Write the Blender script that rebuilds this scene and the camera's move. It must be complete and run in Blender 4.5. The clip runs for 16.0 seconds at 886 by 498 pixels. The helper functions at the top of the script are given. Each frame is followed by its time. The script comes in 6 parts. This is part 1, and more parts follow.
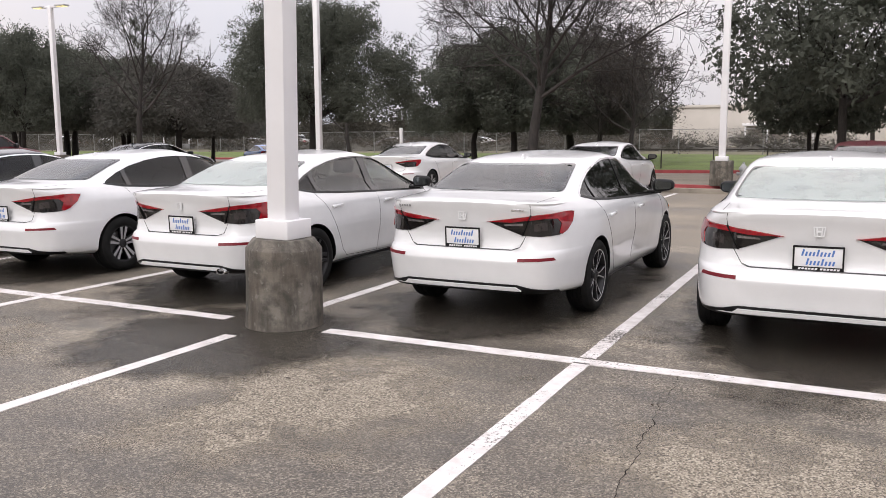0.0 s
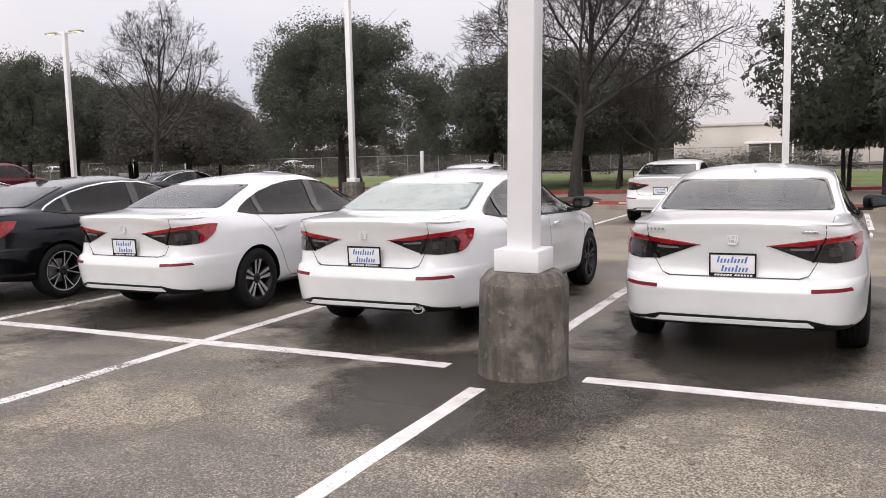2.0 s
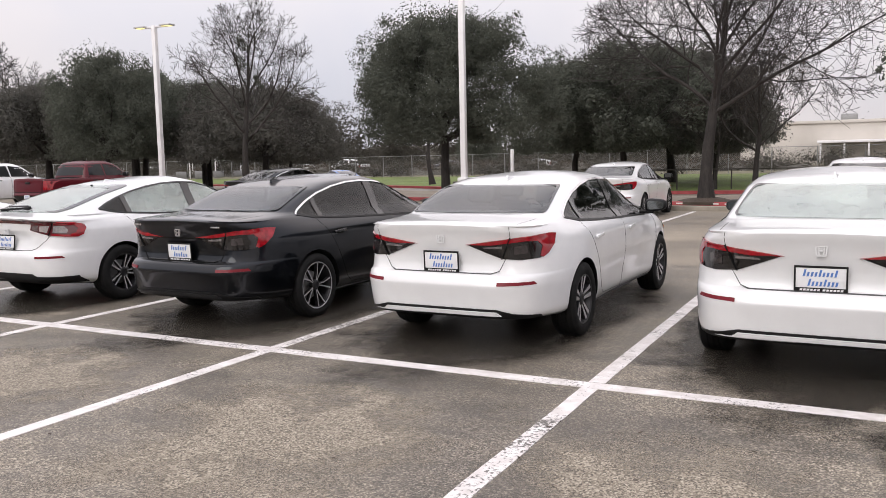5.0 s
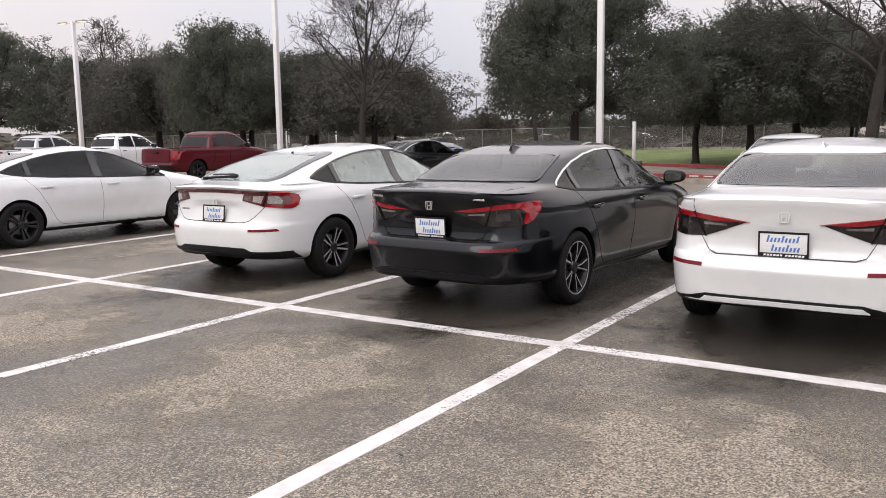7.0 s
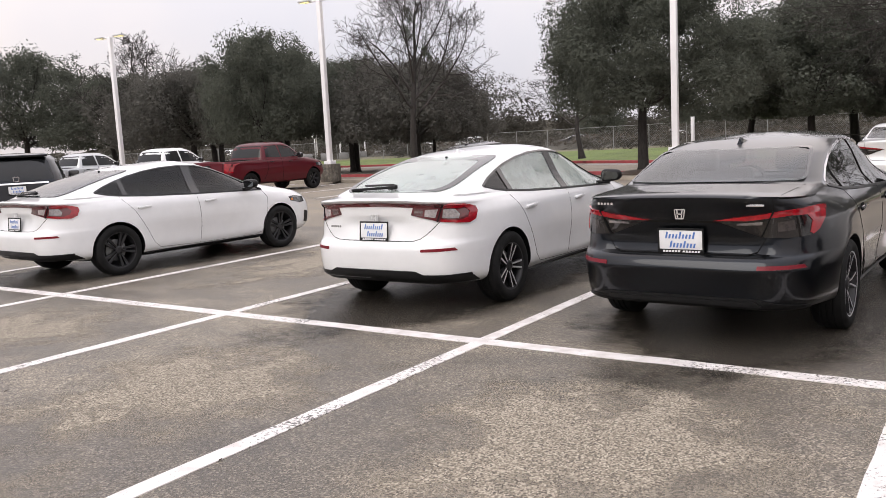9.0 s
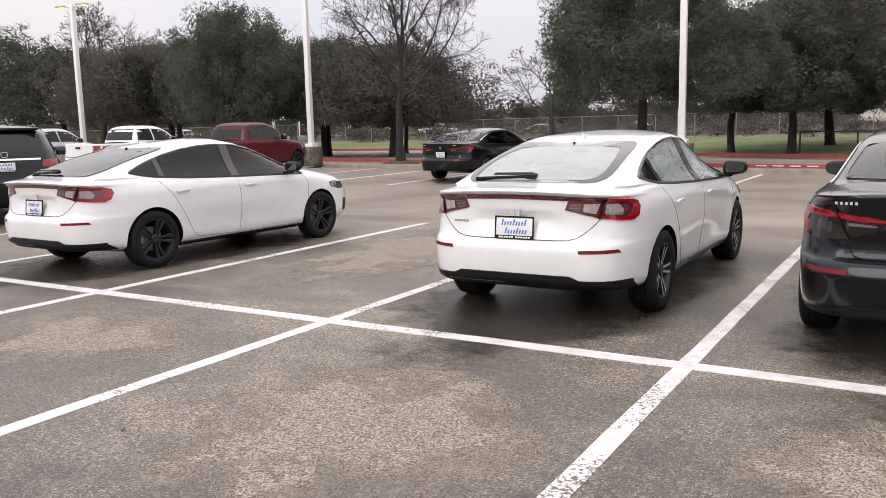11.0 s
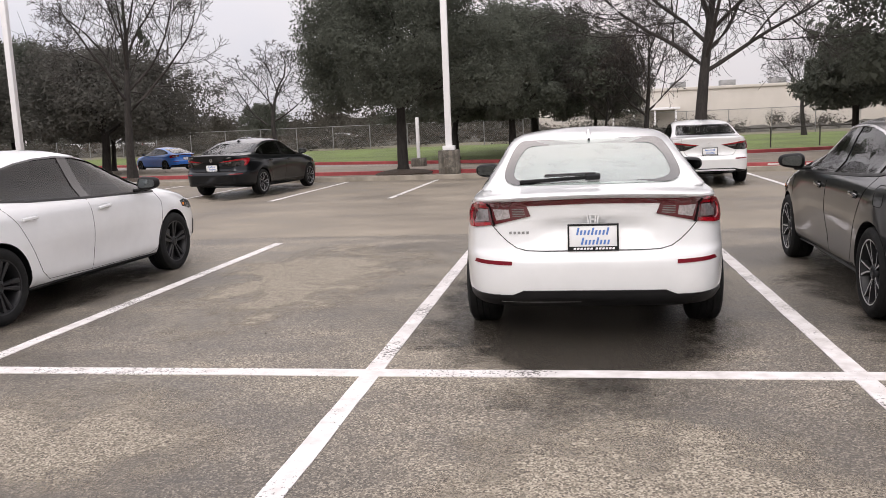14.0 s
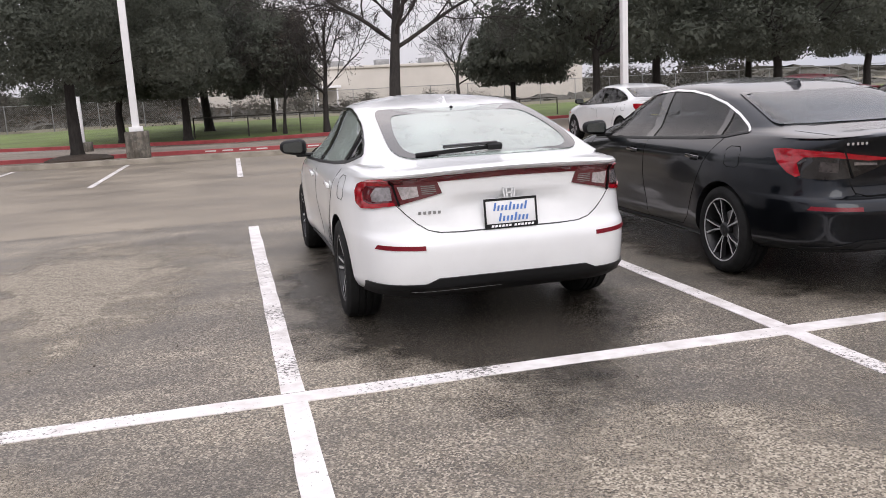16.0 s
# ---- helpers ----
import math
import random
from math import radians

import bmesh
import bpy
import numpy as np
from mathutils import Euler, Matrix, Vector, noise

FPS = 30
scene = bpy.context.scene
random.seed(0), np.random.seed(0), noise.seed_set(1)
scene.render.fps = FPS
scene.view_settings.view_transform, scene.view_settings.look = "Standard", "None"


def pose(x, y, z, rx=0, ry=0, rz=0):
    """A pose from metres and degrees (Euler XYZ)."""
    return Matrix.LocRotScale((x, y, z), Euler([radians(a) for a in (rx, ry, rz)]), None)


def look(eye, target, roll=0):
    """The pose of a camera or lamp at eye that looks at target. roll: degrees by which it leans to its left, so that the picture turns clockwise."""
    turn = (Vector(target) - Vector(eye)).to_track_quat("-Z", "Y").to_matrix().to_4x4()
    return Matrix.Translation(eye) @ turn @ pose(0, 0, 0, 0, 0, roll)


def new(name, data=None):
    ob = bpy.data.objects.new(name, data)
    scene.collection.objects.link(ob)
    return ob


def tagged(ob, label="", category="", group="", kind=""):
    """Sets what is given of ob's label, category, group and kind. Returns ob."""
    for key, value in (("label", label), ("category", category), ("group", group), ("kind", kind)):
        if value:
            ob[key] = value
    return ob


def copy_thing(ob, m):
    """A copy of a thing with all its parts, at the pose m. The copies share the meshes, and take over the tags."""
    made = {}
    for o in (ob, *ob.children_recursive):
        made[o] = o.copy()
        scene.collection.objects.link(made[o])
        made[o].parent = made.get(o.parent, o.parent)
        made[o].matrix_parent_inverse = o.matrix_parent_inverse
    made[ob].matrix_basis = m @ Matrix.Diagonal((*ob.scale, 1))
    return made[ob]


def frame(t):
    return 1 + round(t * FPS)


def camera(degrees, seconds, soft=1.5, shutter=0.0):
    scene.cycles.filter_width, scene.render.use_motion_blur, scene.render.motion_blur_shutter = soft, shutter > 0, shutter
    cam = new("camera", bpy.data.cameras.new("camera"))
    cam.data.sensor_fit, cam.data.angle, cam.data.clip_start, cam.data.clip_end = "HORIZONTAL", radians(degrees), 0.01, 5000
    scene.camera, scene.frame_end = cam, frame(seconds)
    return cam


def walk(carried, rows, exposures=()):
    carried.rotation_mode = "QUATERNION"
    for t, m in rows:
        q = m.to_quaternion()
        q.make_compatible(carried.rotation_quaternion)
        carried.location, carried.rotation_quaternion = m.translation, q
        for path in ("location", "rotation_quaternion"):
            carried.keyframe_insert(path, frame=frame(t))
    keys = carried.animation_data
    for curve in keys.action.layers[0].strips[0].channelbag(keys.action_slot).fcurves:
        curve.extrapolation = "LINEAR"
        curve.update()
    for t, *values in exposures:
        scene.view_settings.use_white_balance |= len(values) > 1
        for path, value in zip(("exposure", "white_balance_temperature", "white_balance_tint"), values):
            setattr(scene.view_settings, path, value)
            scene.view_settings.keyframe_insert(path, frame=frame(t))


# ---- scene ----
cam = camera(56.6, 16.0, soft=0.75)
PATH = [
    (0, (0.336, 0.295, 1.569), (-0.557, 2.064, 1.298), -0.3),
    (0.5, (-0.196, 0.27, 1.556), (-1.117, 2.026, 1.294), -0.9),
    (1, (-0.778, 0.279, 1.54), (-1.686, 2.044, 1.294), -1.4),
    (1.5, (-1.392, 0.31, 1.515), (-2.282, 2.086, 1.285), -1.6),
    (2, (-1.947, 0.342, 1.521), (-2.808, 2.135, 1.307), -1.3),
    (2.5, (-2.506, 0.447, 1.529), (-3.379, 2.236, 1.331), -1.0),
    (3, (-3.035, 0.47, 1.541), (-3.914, 2.256, 1.351), -1.0),
    (5.3, (-5.524, 0.446, 1.547), (-6.460, 2.199, 1.322), -1.1),
    (5.5, (-5.722, 0.443, 1.546), (-6.664, 2.191, 1.312), -1.0),
    (6, (-6.317, 0.456, 1.527), (-7.31, 2.175, 1.282), -0.6),
    (6.5, (-6.800, 0.455, 1.506), (-7.844, 2.141, 1.248), -0.6),
    (7, (-7.251, 0.53, 1.487), (-8.341, 2.185, 1.215), -0.9),
    (7.5, (-7.758, 0.585, 1.492), (-8.866, 2.226, 1.21), -1.6),
    (8, (-8.265, 0.635, 1.498), (-9.385, 2.269, 1.219), -2.5),
    (8.5, (-8.772, 0.667, 1.491), (-9.899, 2.298, 1.225), -2.9),
    (9, (-9.278, 0.706, 1.484), (-10.408, 2.337, 1.226), -3.0),
    (9.5, (-9.795, 0.774, 1.478), (-10.923, 2.404, 1.215), -3.0),
    (9.7, (-10.005, 0.796, 1.477), (-11.134, 2.424, 1.21), -3.0),
    (11.8, (-11.922, 0.789, 1.504), (-12.792, 2.568, 1.223), -2.7),
    (12, (-12.106, 0.796, 1.504), (-12.931, 2.597, 1.232), -3.6),
    (12.5, (-12.568, 0.836, 1.497), (-13.248, 2.697, 1.226), -3.4),
    (13, (-13.067, 0.903, 1.479), (-13.618, 2.805, 1.204), -3.2),
    (13.5, (-13.567, 0.964, 1.463), (-14.024, 2.891, 1.186), -2.8),
    (14, (-14.003, 1.038, 1.454), (-14.328, 2.990, 1.166), -2.4),
    (14.5, (-14.471, 1.135, 1.447), (-14.659, 3.102, 1.139), -2.4),
    (15, (-14.853, 1.269, 1.438), (-14.816, 3.241, 1.107), -2.7),
    (15.3, (-15.048, 1.396, 1.434), (-14.865, 3.356, 1.082), -2.6),
    (15.5, (-15.165, 1.518, 1.433), (-14.892, 3.467, 1.079), -3.0),
    (16, (-15.452, 1.861, 1.431), (-14.972, 3.766, 1.058), -3.0),
]
walk(cam, [(t, look(eye, target, roll)) for t, eye, target, roll in PATH],
     exposures=[(0, 0.11, 6430, 10), (3, 0.08, 6420, 10), (6, 0.07, 6440, 10), (8.5, 0.14, 6480, 10), (9.5, 0.19, 6490, 10), (12, 0.17, 6460, 10), (13.5, 0.12, 6500, 10), (14.5, 0.12, 6490, 10), (15.5, 0.11, 6340, 10), (16, 0.11, 6250, 10)])

# ---------------------------------------------------------------- sky and light
world = bpy.data.worlds.new("overcast_sky")
scene.world = world
world.use_nodes = True
wn, wl = world.node_tree.nodes, world.node_tree.links
wn.clear()
w_out = wn.new("ShaderNodeOutputWorld")
w_bg = wn.new("ShaderNodeBackground")
w_sky = wn.new("ShaderNodeTexSky")
w_sky.sky_type = "NISHITA"
w_sky.sun_disc = False
w_sky.sun_elevation, w_sky.sun_rotation = radians(38), radians(200)
w_sky.air_density, w_sky.dust_density, w_sky.ozone_density = 1.0, 4.0, 1.0
w_noise = wn.new("ShaderNodeTexNoise")
w_noise.inputs["Scale"].default_value = 1.7
w_noise.inputs["Detail"].default_value = 5
w_cloud = wn.new("ShaderNodeValToRGB")
w_cloud.color_ramp.elements[0].position, w_cloud.color_ramp.elements[0].color = 0.34, (0.82, 0.82, 0.915, 1)
w_cloud.color_ramp.elements[1].position, w_cloud.color_ramp.elements[1].color = 0.64, (1.09, 0.985, 0.965, 1)
# an overcast sky is about three times as bright overhead as at the horizon
w_tc = wn.new("ShaderNodeTexCoord")
w_sep = wn.new("ShaderNodeSeparateXYZ")
w_rise = wn.new("ShaderNodeMapRange")
w_rise.inputs["From Min"].default_value, w_rise.inputs["From Max"].default_value = 0.0, 1.0
w_rise.inputs["To Min"].default_value, w_rise.inputs["To Max"].default_value = 7.3, 19.5
w_mul = wn.new("ShaderNodeMixRGB")
w_mul.blend_type = "MULTIPLY"
w_mul.inputs[0].default_value = 1.0
w_mix = wn.new("ShaderNodeMixRGB")
w_mix.inputs[0].default_value = 0.92
wl.new(w_tc.outputs["Generated"], w_sep.inputs[0])
wl.new(w_sep.outputs["Z"], w_rise.inputs["Value"])
wl.new(w_noise.outputs["Fac"], w_cloud.inputs[0])
wl.new(w_cloud.outputs[0], w_mul.inputs[1])
wl.new(w_rise.outputs[0], w_mul.inputs[2])
wl.new(w_sky.outputs[0], w_mix.inputs[1])
wl.new(w_mul.outputs[0], w_mix.inputs[2])
wl.new(w_mix.outputs[0], w_bg.inputs[0])
w_bg.inputs[1].default_value = 0.1
wl.new(w_bg.outputs[0], w_out.inputs[0])

sun = new("sun", bpy.data.lights.new("sun", "SUN"))
sun.data.energy, sun.data.angle, sun.data.color = 1.1, radians(40), (1.0, 0.95, 0.89)
sun.matrix_world = look((-20, -60, 50), (-10, 10, 0))


# ---------------------------------------------------------------- materials
def mat(name):
    m = bpy.data.materials.new(name)
    m.use_nodes = True
    nt = m.node_tree
    return m, nt, nt.nodes["Principled BSDF"]


def node(nt, kind, **inputs):
    n = nt.nodes.new(kind)
    for k, v in inputs.items():
        n.inputs[k.replace("_", " ")].default_value = v
    return n


def noise_tex(nt, scale, detail=4.0, rough=0.55, coord="Object", stretch=None):
    tc = nt.nodes.new("ShaderNodeTexCoord")
    n = node(nt, "ShaderNodeTexNoise", Scale=scale, Detail=detail, Roughness=rough)
    if stretch:
        mp = nt.nodes.new("ShaderNodeMapping")
        mp.inputs["Scale"].default_value = stretch
        nt.links.new(tc.outputs[coord], mp.inputs[0])
        nt.links.new(mp.outputs[0], n.inputs["Vector"])
    else:
        nt.links.new(tc.outputs[coord], n.inputs["Vector"])
    return n.outputs["Fac"]


def ramp(nt, fac, *stops):
    r = nt.nodes.new("ShaderNodeValToRGB")
    while len(r.color_ramp.elements) < len(stops):
        r.color_ramp.elements.new(0.5)
    for e, (p, c) in zip(r.color_ramp.elements, stops):
        e.position = p
        e.color = (c, c, c, 1) if isinstance(c, (int, float)) else (*c, 1)
    nt.links.new(fac, r.inputs[0])
    return r.outputs[0]


def mix(nt, fac, a, b, mode="MIX"):
    n = nt.nodes.new("ShaderNodeMixRGB")
    n.blend_type = mode
    for sock, v in zip(n.inputs, (fac, a, b)):
        if isinstance(v, bpy.types.NodeSocket):
            nt.links.new(v, sock)
        elif isinstance(v, (int, float)):
            sock.default_value = v if sock == n.inputs[0] else (v, v, v, 1)
        else:
            sock.default_value = (*v, 1)
    return n.outputs[0]


def bump(nt, bsdf, height, strength=0.3, distance=0.01):
    b = node(nt, "ShaderNodeBump", Strength=strength, Distance=distance)
    nt.links.new(height, b.inputs["Height"])
    nt.links.new(b.outputs[0], bsdf.inputs["Normal"])


def plain(name, color, rough=0.5, metal=0.0, coat=0.0, vary=0.12, scale=8.0, bumpy=0.0, spec=0.5):
    """A surface of one colour, with slight dirt and gloss variation."""
    m, nt, b = mat(name)
    f = noise_tex(nt, scale)
    dark = tuple(c * (1 - vary) for c in color)
    nt.links.new(ramp(nt, f, (0.3, dark), (0.7, color)), b.inputs["Base Color"])
    nt.links.new(ramp(nt, f, (0.3, min(1, rough + 0.08)), (0.7, max(0.02, rough - 0.04))), b.inputs["Roughness"])
    b.inputs["Metallic"].default_value = metal
    b.inputs["Coat Weight"].default_value = coat
    b.inputs["Coat Roughness"].default_value = 0.04
    b.inputs["Specular IOR Level"].default_value = spec
    if bumpy:
        bump(nt, b, noise_tex(nt, scale * 12, 3), bumpy, 0.004)
    return m


def car_paint(name, color, rough=0.32, metal=0.0, coat=1.0, spec=0.5, ior=1.5):
    m, nt, b = mat(name)
    b.inputs["Coat IOR"].default_value = ior
    f = noise_tex(nt, 5.0, 5)
    g = noise_tex(nt, 160.0, 2)
    base = ramp(nt, f, (0.25, tuple(c * 0.93 for c in color)), (0.75, color))
    nt.links.new(mix(nt, ramp(nt, g, (0.62, 0.0), (0.74, 0.22)), base, tuple(c * 0.7 for c in color)), b.inputs["Base Color"])
    b.inputs["Roughness"].default_value = rough
    b.inputs["Metallic"].default_value = metal
    b.inputs["Coat Weight"].default_value = coat
    b.inputs["Specular IOR Level"].default_value = spec
    nt.links.new(ramp(nt, g, (0.4, 0.03), (0.75, 0.10)), b.inputs["Coat Roughness"])
    return m


def glass(name, color, rough=0.02, ior=1.5):
    m, nt, b = mat(name)
    b.inputs["Base Color"].default_value = (*color, 1)
    b.inputs["Roughness"].default_value = rough
    b.inputs["Transmission Weight"].default_value = 1.0
    b.inputs["IOR"].default_value = ior
    return m


def misted_sheen_glass(name, color):
    """Wet, faintly misted window glass; sky sheen is painted in as pale diffuse colour."""
    m, nt, b = mat(name)
    f = noise_tex(nt, 5.0, 5)
    b.inputs["Base Color"].default_value = (*color, 1)
    nt.links.new(ramp(nt, f, (0.3, 0.80), (0.7, 0.68)), b.inputs["Transmission Weight"])
    b.inputs["Roughness"].default_value = 0.05
    b.inputs["IOR"].default_value = 1.5
    return m


def pale_asphalt_mat():
    """Old bleached asphalt of the aisle, with long tyre-worn streaks."""
    m, nt, b = mat("pale_aisle_asphalt")
    grain = noise_tex(nt, 150.0, 3, 0.7)
    streak = noise_tex(nt, 0.8, 6, 0.6, stretch=(0.34, 1.2, 1))
    blot = noise_tex(nt, 0.5, 5, 0.6)
    f = mix(nt, 0.62, streak, blot)
    base = ramp(nt, f, (0.36, (0.165, 0.142, 0.112)), (0.50, (0.265, 0.227, 0.176)), (0.63, (0.375, 0.323, 0.250)))
    nt.links.new(mix(nt, ramp(nt, grain, (0.35, 0.55), (0.7, 0.0)), base, (0.075, 0.065, 0.054)), b.inputs["Base Color"])
    nt.links.new(ramp(nt, f, (0.36, 0.42), (0.62, 0.70)), b.inputs["Roughness"])
    b.inputs["Specular IOR Level"].default_value = 0.35
    bump(nt, b, grain, 0.4, 0.005)
    return m


def asphalt_mat():
    m, nt, b = mat("wet_asphalt")
    grain = noise_tex(nt, 210.0, 3, 0.7)
    stone = nt.nodes.new("ShaderNodeTexVoronoi")
    tc = nt.nodes.new("ShaderNodeTexCoord")
    nt.links.new(tc.outputs["Object"], stone.inputs["Vector"])
    stone.inputs["Scale"].default_value = 118.0
    blotch = noise_tex(nt, 0.42, 6, 0.62, stretch=(0.7, 1.35, 1))
    blotch2 = noise_tex(nt, 1.9, 6, 0.65, stretch=(0.8, 1.3, 1))
    dry = mix(nt, 0.35, blotch, blotch2)
    dry = mix(nt, 0.12, dry, noise_tex(nt, 7.5, 6, 0.68, stretch=(0.8, 1.2, 1)))
    dry = mix(nt, 0.06, dry, noise_tex(nt, 30.0, 4, 0.7))
    dry = mix(nt, 0.05, dry, stone.outputs["Color"])
    dry = ramp(nt, dry, (0.425, 0.0), (0.505, 0.34), (0.59, 0.92))
    speck = ramp(nt, stone.outputs["Color"], (0.2, (0.024, 0.021, 0.018)), (0.62, (0.088, 0.076, 0.062)), (0.95, (0.33, 0.295, 0.242)))
    speck_dry = ramp(nt, stone.outputs["Color"], (0.15, (0.085, 0.073, 0.058)), (0.52, (0.250, 0.214, 0.166)), (0.90, (0.54, 0.48, 0.385)))
    wetc = mix(nt, 0.45, speck, ramp(nt, grain, (0.3, (0.026, 0.023, 0.020)), (0.75, (0.175, 0.152, 0.125))))
    col = mix(nt, dry, wetc, speck_dry)
    nt.links.new(col, b.inputs["Base Color"])
    nt.links.new(ramp(nt, dry, (0.0, 0.38), (1.0, 0.70)), b.inputs["Roughness"])
    b.inputs["Specular IOR Level"].default_value = 0.40
    bump(nt, b, mix(nt, 0.5, stone.outputs["Distance"], grain), 0.55, 0.006)
    return m


def wet_shade_mat():
    """Rain drips plus painted under-car shade: dark, smooth, with ragged soft edges."""
    m, nt, b = mat("dark_wet_shade_patch")
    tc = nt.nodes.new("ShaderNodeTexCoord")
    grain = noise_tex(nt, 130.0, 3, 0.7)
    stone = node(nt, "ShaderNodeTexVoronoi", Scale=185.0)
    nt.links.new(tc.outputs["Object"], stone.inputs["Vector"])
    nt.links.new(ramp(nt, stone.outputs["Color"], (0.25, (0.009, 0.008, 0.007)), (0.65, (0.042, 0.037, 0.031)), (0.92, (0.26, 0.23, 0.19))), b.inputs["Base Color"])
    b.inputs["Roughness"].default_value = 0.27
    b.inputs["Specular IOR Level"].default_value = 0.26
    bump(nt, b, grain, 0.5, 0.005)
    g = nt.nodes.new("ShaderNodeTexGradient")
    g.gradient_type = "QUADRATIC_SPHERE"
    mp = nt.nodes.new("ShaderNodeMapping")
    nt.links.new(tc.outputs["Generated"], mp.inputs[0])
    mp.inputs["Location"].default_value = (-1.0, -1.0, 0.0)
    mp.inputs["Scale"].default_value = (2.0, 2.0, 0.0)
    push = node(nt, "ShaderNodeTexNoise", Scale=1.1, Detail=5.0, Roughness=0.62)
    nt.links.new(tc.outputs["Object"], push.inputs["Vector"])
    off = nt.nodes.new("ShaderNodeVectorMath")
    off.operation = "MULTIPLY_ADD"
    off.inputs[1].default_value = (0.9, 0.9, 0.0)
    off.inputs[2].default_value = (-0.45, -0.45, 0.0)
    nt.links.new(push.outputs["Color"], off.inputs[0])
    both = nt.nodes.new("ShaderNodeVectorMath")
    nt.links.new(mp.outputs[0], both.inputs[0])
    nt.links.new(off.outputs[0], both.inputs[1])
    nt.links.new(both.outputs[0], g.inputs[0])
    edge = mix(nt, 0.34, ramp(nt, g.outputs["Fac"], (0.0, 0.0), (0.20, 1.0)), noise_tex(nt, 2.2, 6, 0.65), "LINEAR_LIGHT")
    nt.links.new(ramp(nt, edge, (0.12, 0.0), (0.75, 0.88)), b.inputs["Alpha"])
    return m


def dry_patch_mat():
    """Asphalt that has dried: pale, dusty, with ragged soft edges."""
    m, nt, b = mat("pale_dry_patch")
    tc = nt.nodes.new("ShaderNodeTexCoord")
    stone = node(nt, "ShaderNodeTexVoronoi", Scale=118.0)
    nt.links.new(tc.outputs["Object"], stone.inputs["Vector"])
    nt.links.new(ramp(nt, stone.outputs["Color"], (0.15, (0.10, 0.086, 0.069)), (0.52, (0.29, 0.250, 0.195)), (0.90, (0.56, 0.50, 0.405))), b.inputs["Base Color"])
    b.inputs["Roughness"].default_value = 0.75
    b.inputs["Specular IOR Level"].default_value = 0.3
    bump(nt, b, stone.outputs["Distance"], 0.4, 0.005)
    g = nt.nodes.new("ShaderNodeTexGradient")
    g.gradient_type = "QUADRATIC_SPHERE"
    mp = nt.nodes.new("ShaderNodeMapping")
    nt.links.new(tc.outputs["Generated"], mp.inputs[0])
    mp.inputs["Location"].default_value = (-1.0, -1.0, 0.0)
    mp.inputs["Scale"].default_value = (2.0, 2.0, 0.0)
    push = node(nt, "ShaderNodeTexNoise", Scale=1.2, Detail=5.0, Roughness=0.62)
    nt.links.new(tc.outputs["Object"], push.inputs["Vector"])
    off = nt.nodes.new("ShaderNodeVectorMath")
    off.operation = "MULTIPLY_ADD"
    off.inputs[1].default_value = (2.0, 2.0, 0.0)
    off.inputs[2].default_value = (-1.0, -1.0, 0.0)
    nt.links.new(push.outputs["Color"], off.inputs[0])
    both = nt.nodes.new("ShaderNodeVectorMath")
    nt.links.new(mp.outputs[0], both.inputs[0])
    nt.links.new(off.outputs[0], both.inputs[1])
    nt.links.new(both.outputs[0], g.inputs[0])
    edge = mix(nt, 0.45, ramp(nt, g.outputs["Fac"], (0.0, 0.0), (0.5, 1.0)), noise_tex(nt, 1.9, 7, 0.7), "LINEAR_LIGHT")
    nt.links.new(ramp(nt, edge, (0.12, 0.0), (0.80, 0.80)), b.inputs["Alpha"])
    return m


def line_paint_mat():
    m, nt, b = mat("worn_white_line_paint")
    wear = noise_tex(nt, 42.0, 6, 0.75)
    big = noise_tex(nt, 1.1, 4)
    w = mix(nt, 0.45, wear, big)
    k = ramp(nt, w, (0.415, 1.0), (0.445, 0.0))
    grime = ramp(nt, noise_tex(nt, 7.0, 5), (0.3, (0.56, 0.52, 0.50)), (0.7, (0.82, 0.79, 0.78)))
    nt.links.new(mix(nt, k, grime, (0.10, 0.09, 0.08)), b.inputs["Base Color"])
    b.inputs["Roughness"].default_value = 0.5
    bump(nt, b, noise_tex(nt, 120, 3), 0.3, 0.003)
    return m


def concrete_mat(name="stained_concrete", light=0.42):
    """Rough cast concrete: soft brown streaks, dark algae blots and pale scuffs with ragged rims."""
    m, nt, b = mat(name)
    a = noise_tex(nt, 3.0, 6, 0.6)
    streak = noise_tex(nt, 9.0, 5, 0.6, stretch=(1.0, 1.0, 0.16))
    blot = noise_tex(nt, 7.5, 6, 0.62)
    scuff = noise_tex(nt, 13.0, 5, 0.7)
    pit = noise_tex(nt, 70.0, 3, 0.6)
    base = ramp(nt, a, (0.3, (light * 0.52, light * 0.42, light * 0.32)), (0.72, (light, light * 0.92, light * 0.80)))
    col = mix(nt, ramp(nt, streak, (0.38, 0.92), (0.60, 0.0)), base, (light * 0.24, light * 0.20, light * 0.155))
    col = mix(nt, ramp(nt, blot, (0.44, 0.0), (0.66, 0.85)), col, (light * 0.20, light * 0.19, light * 0.15))
    col = mix(nt, ramp(nt, scuff, (0.60, 0.0), (0.66, 0.34), (0.72, 0.20)), col, (light * 1.5, light * 1.43, light * 1.30))
    nt.links.new(col, b.inputs["Base Color"])
    b.inputs["Roughness"].default_value = 0.7
    bump(nt, b, mix(nt, 0.5, pit, scuff), 0.5, 0.012)
    return m


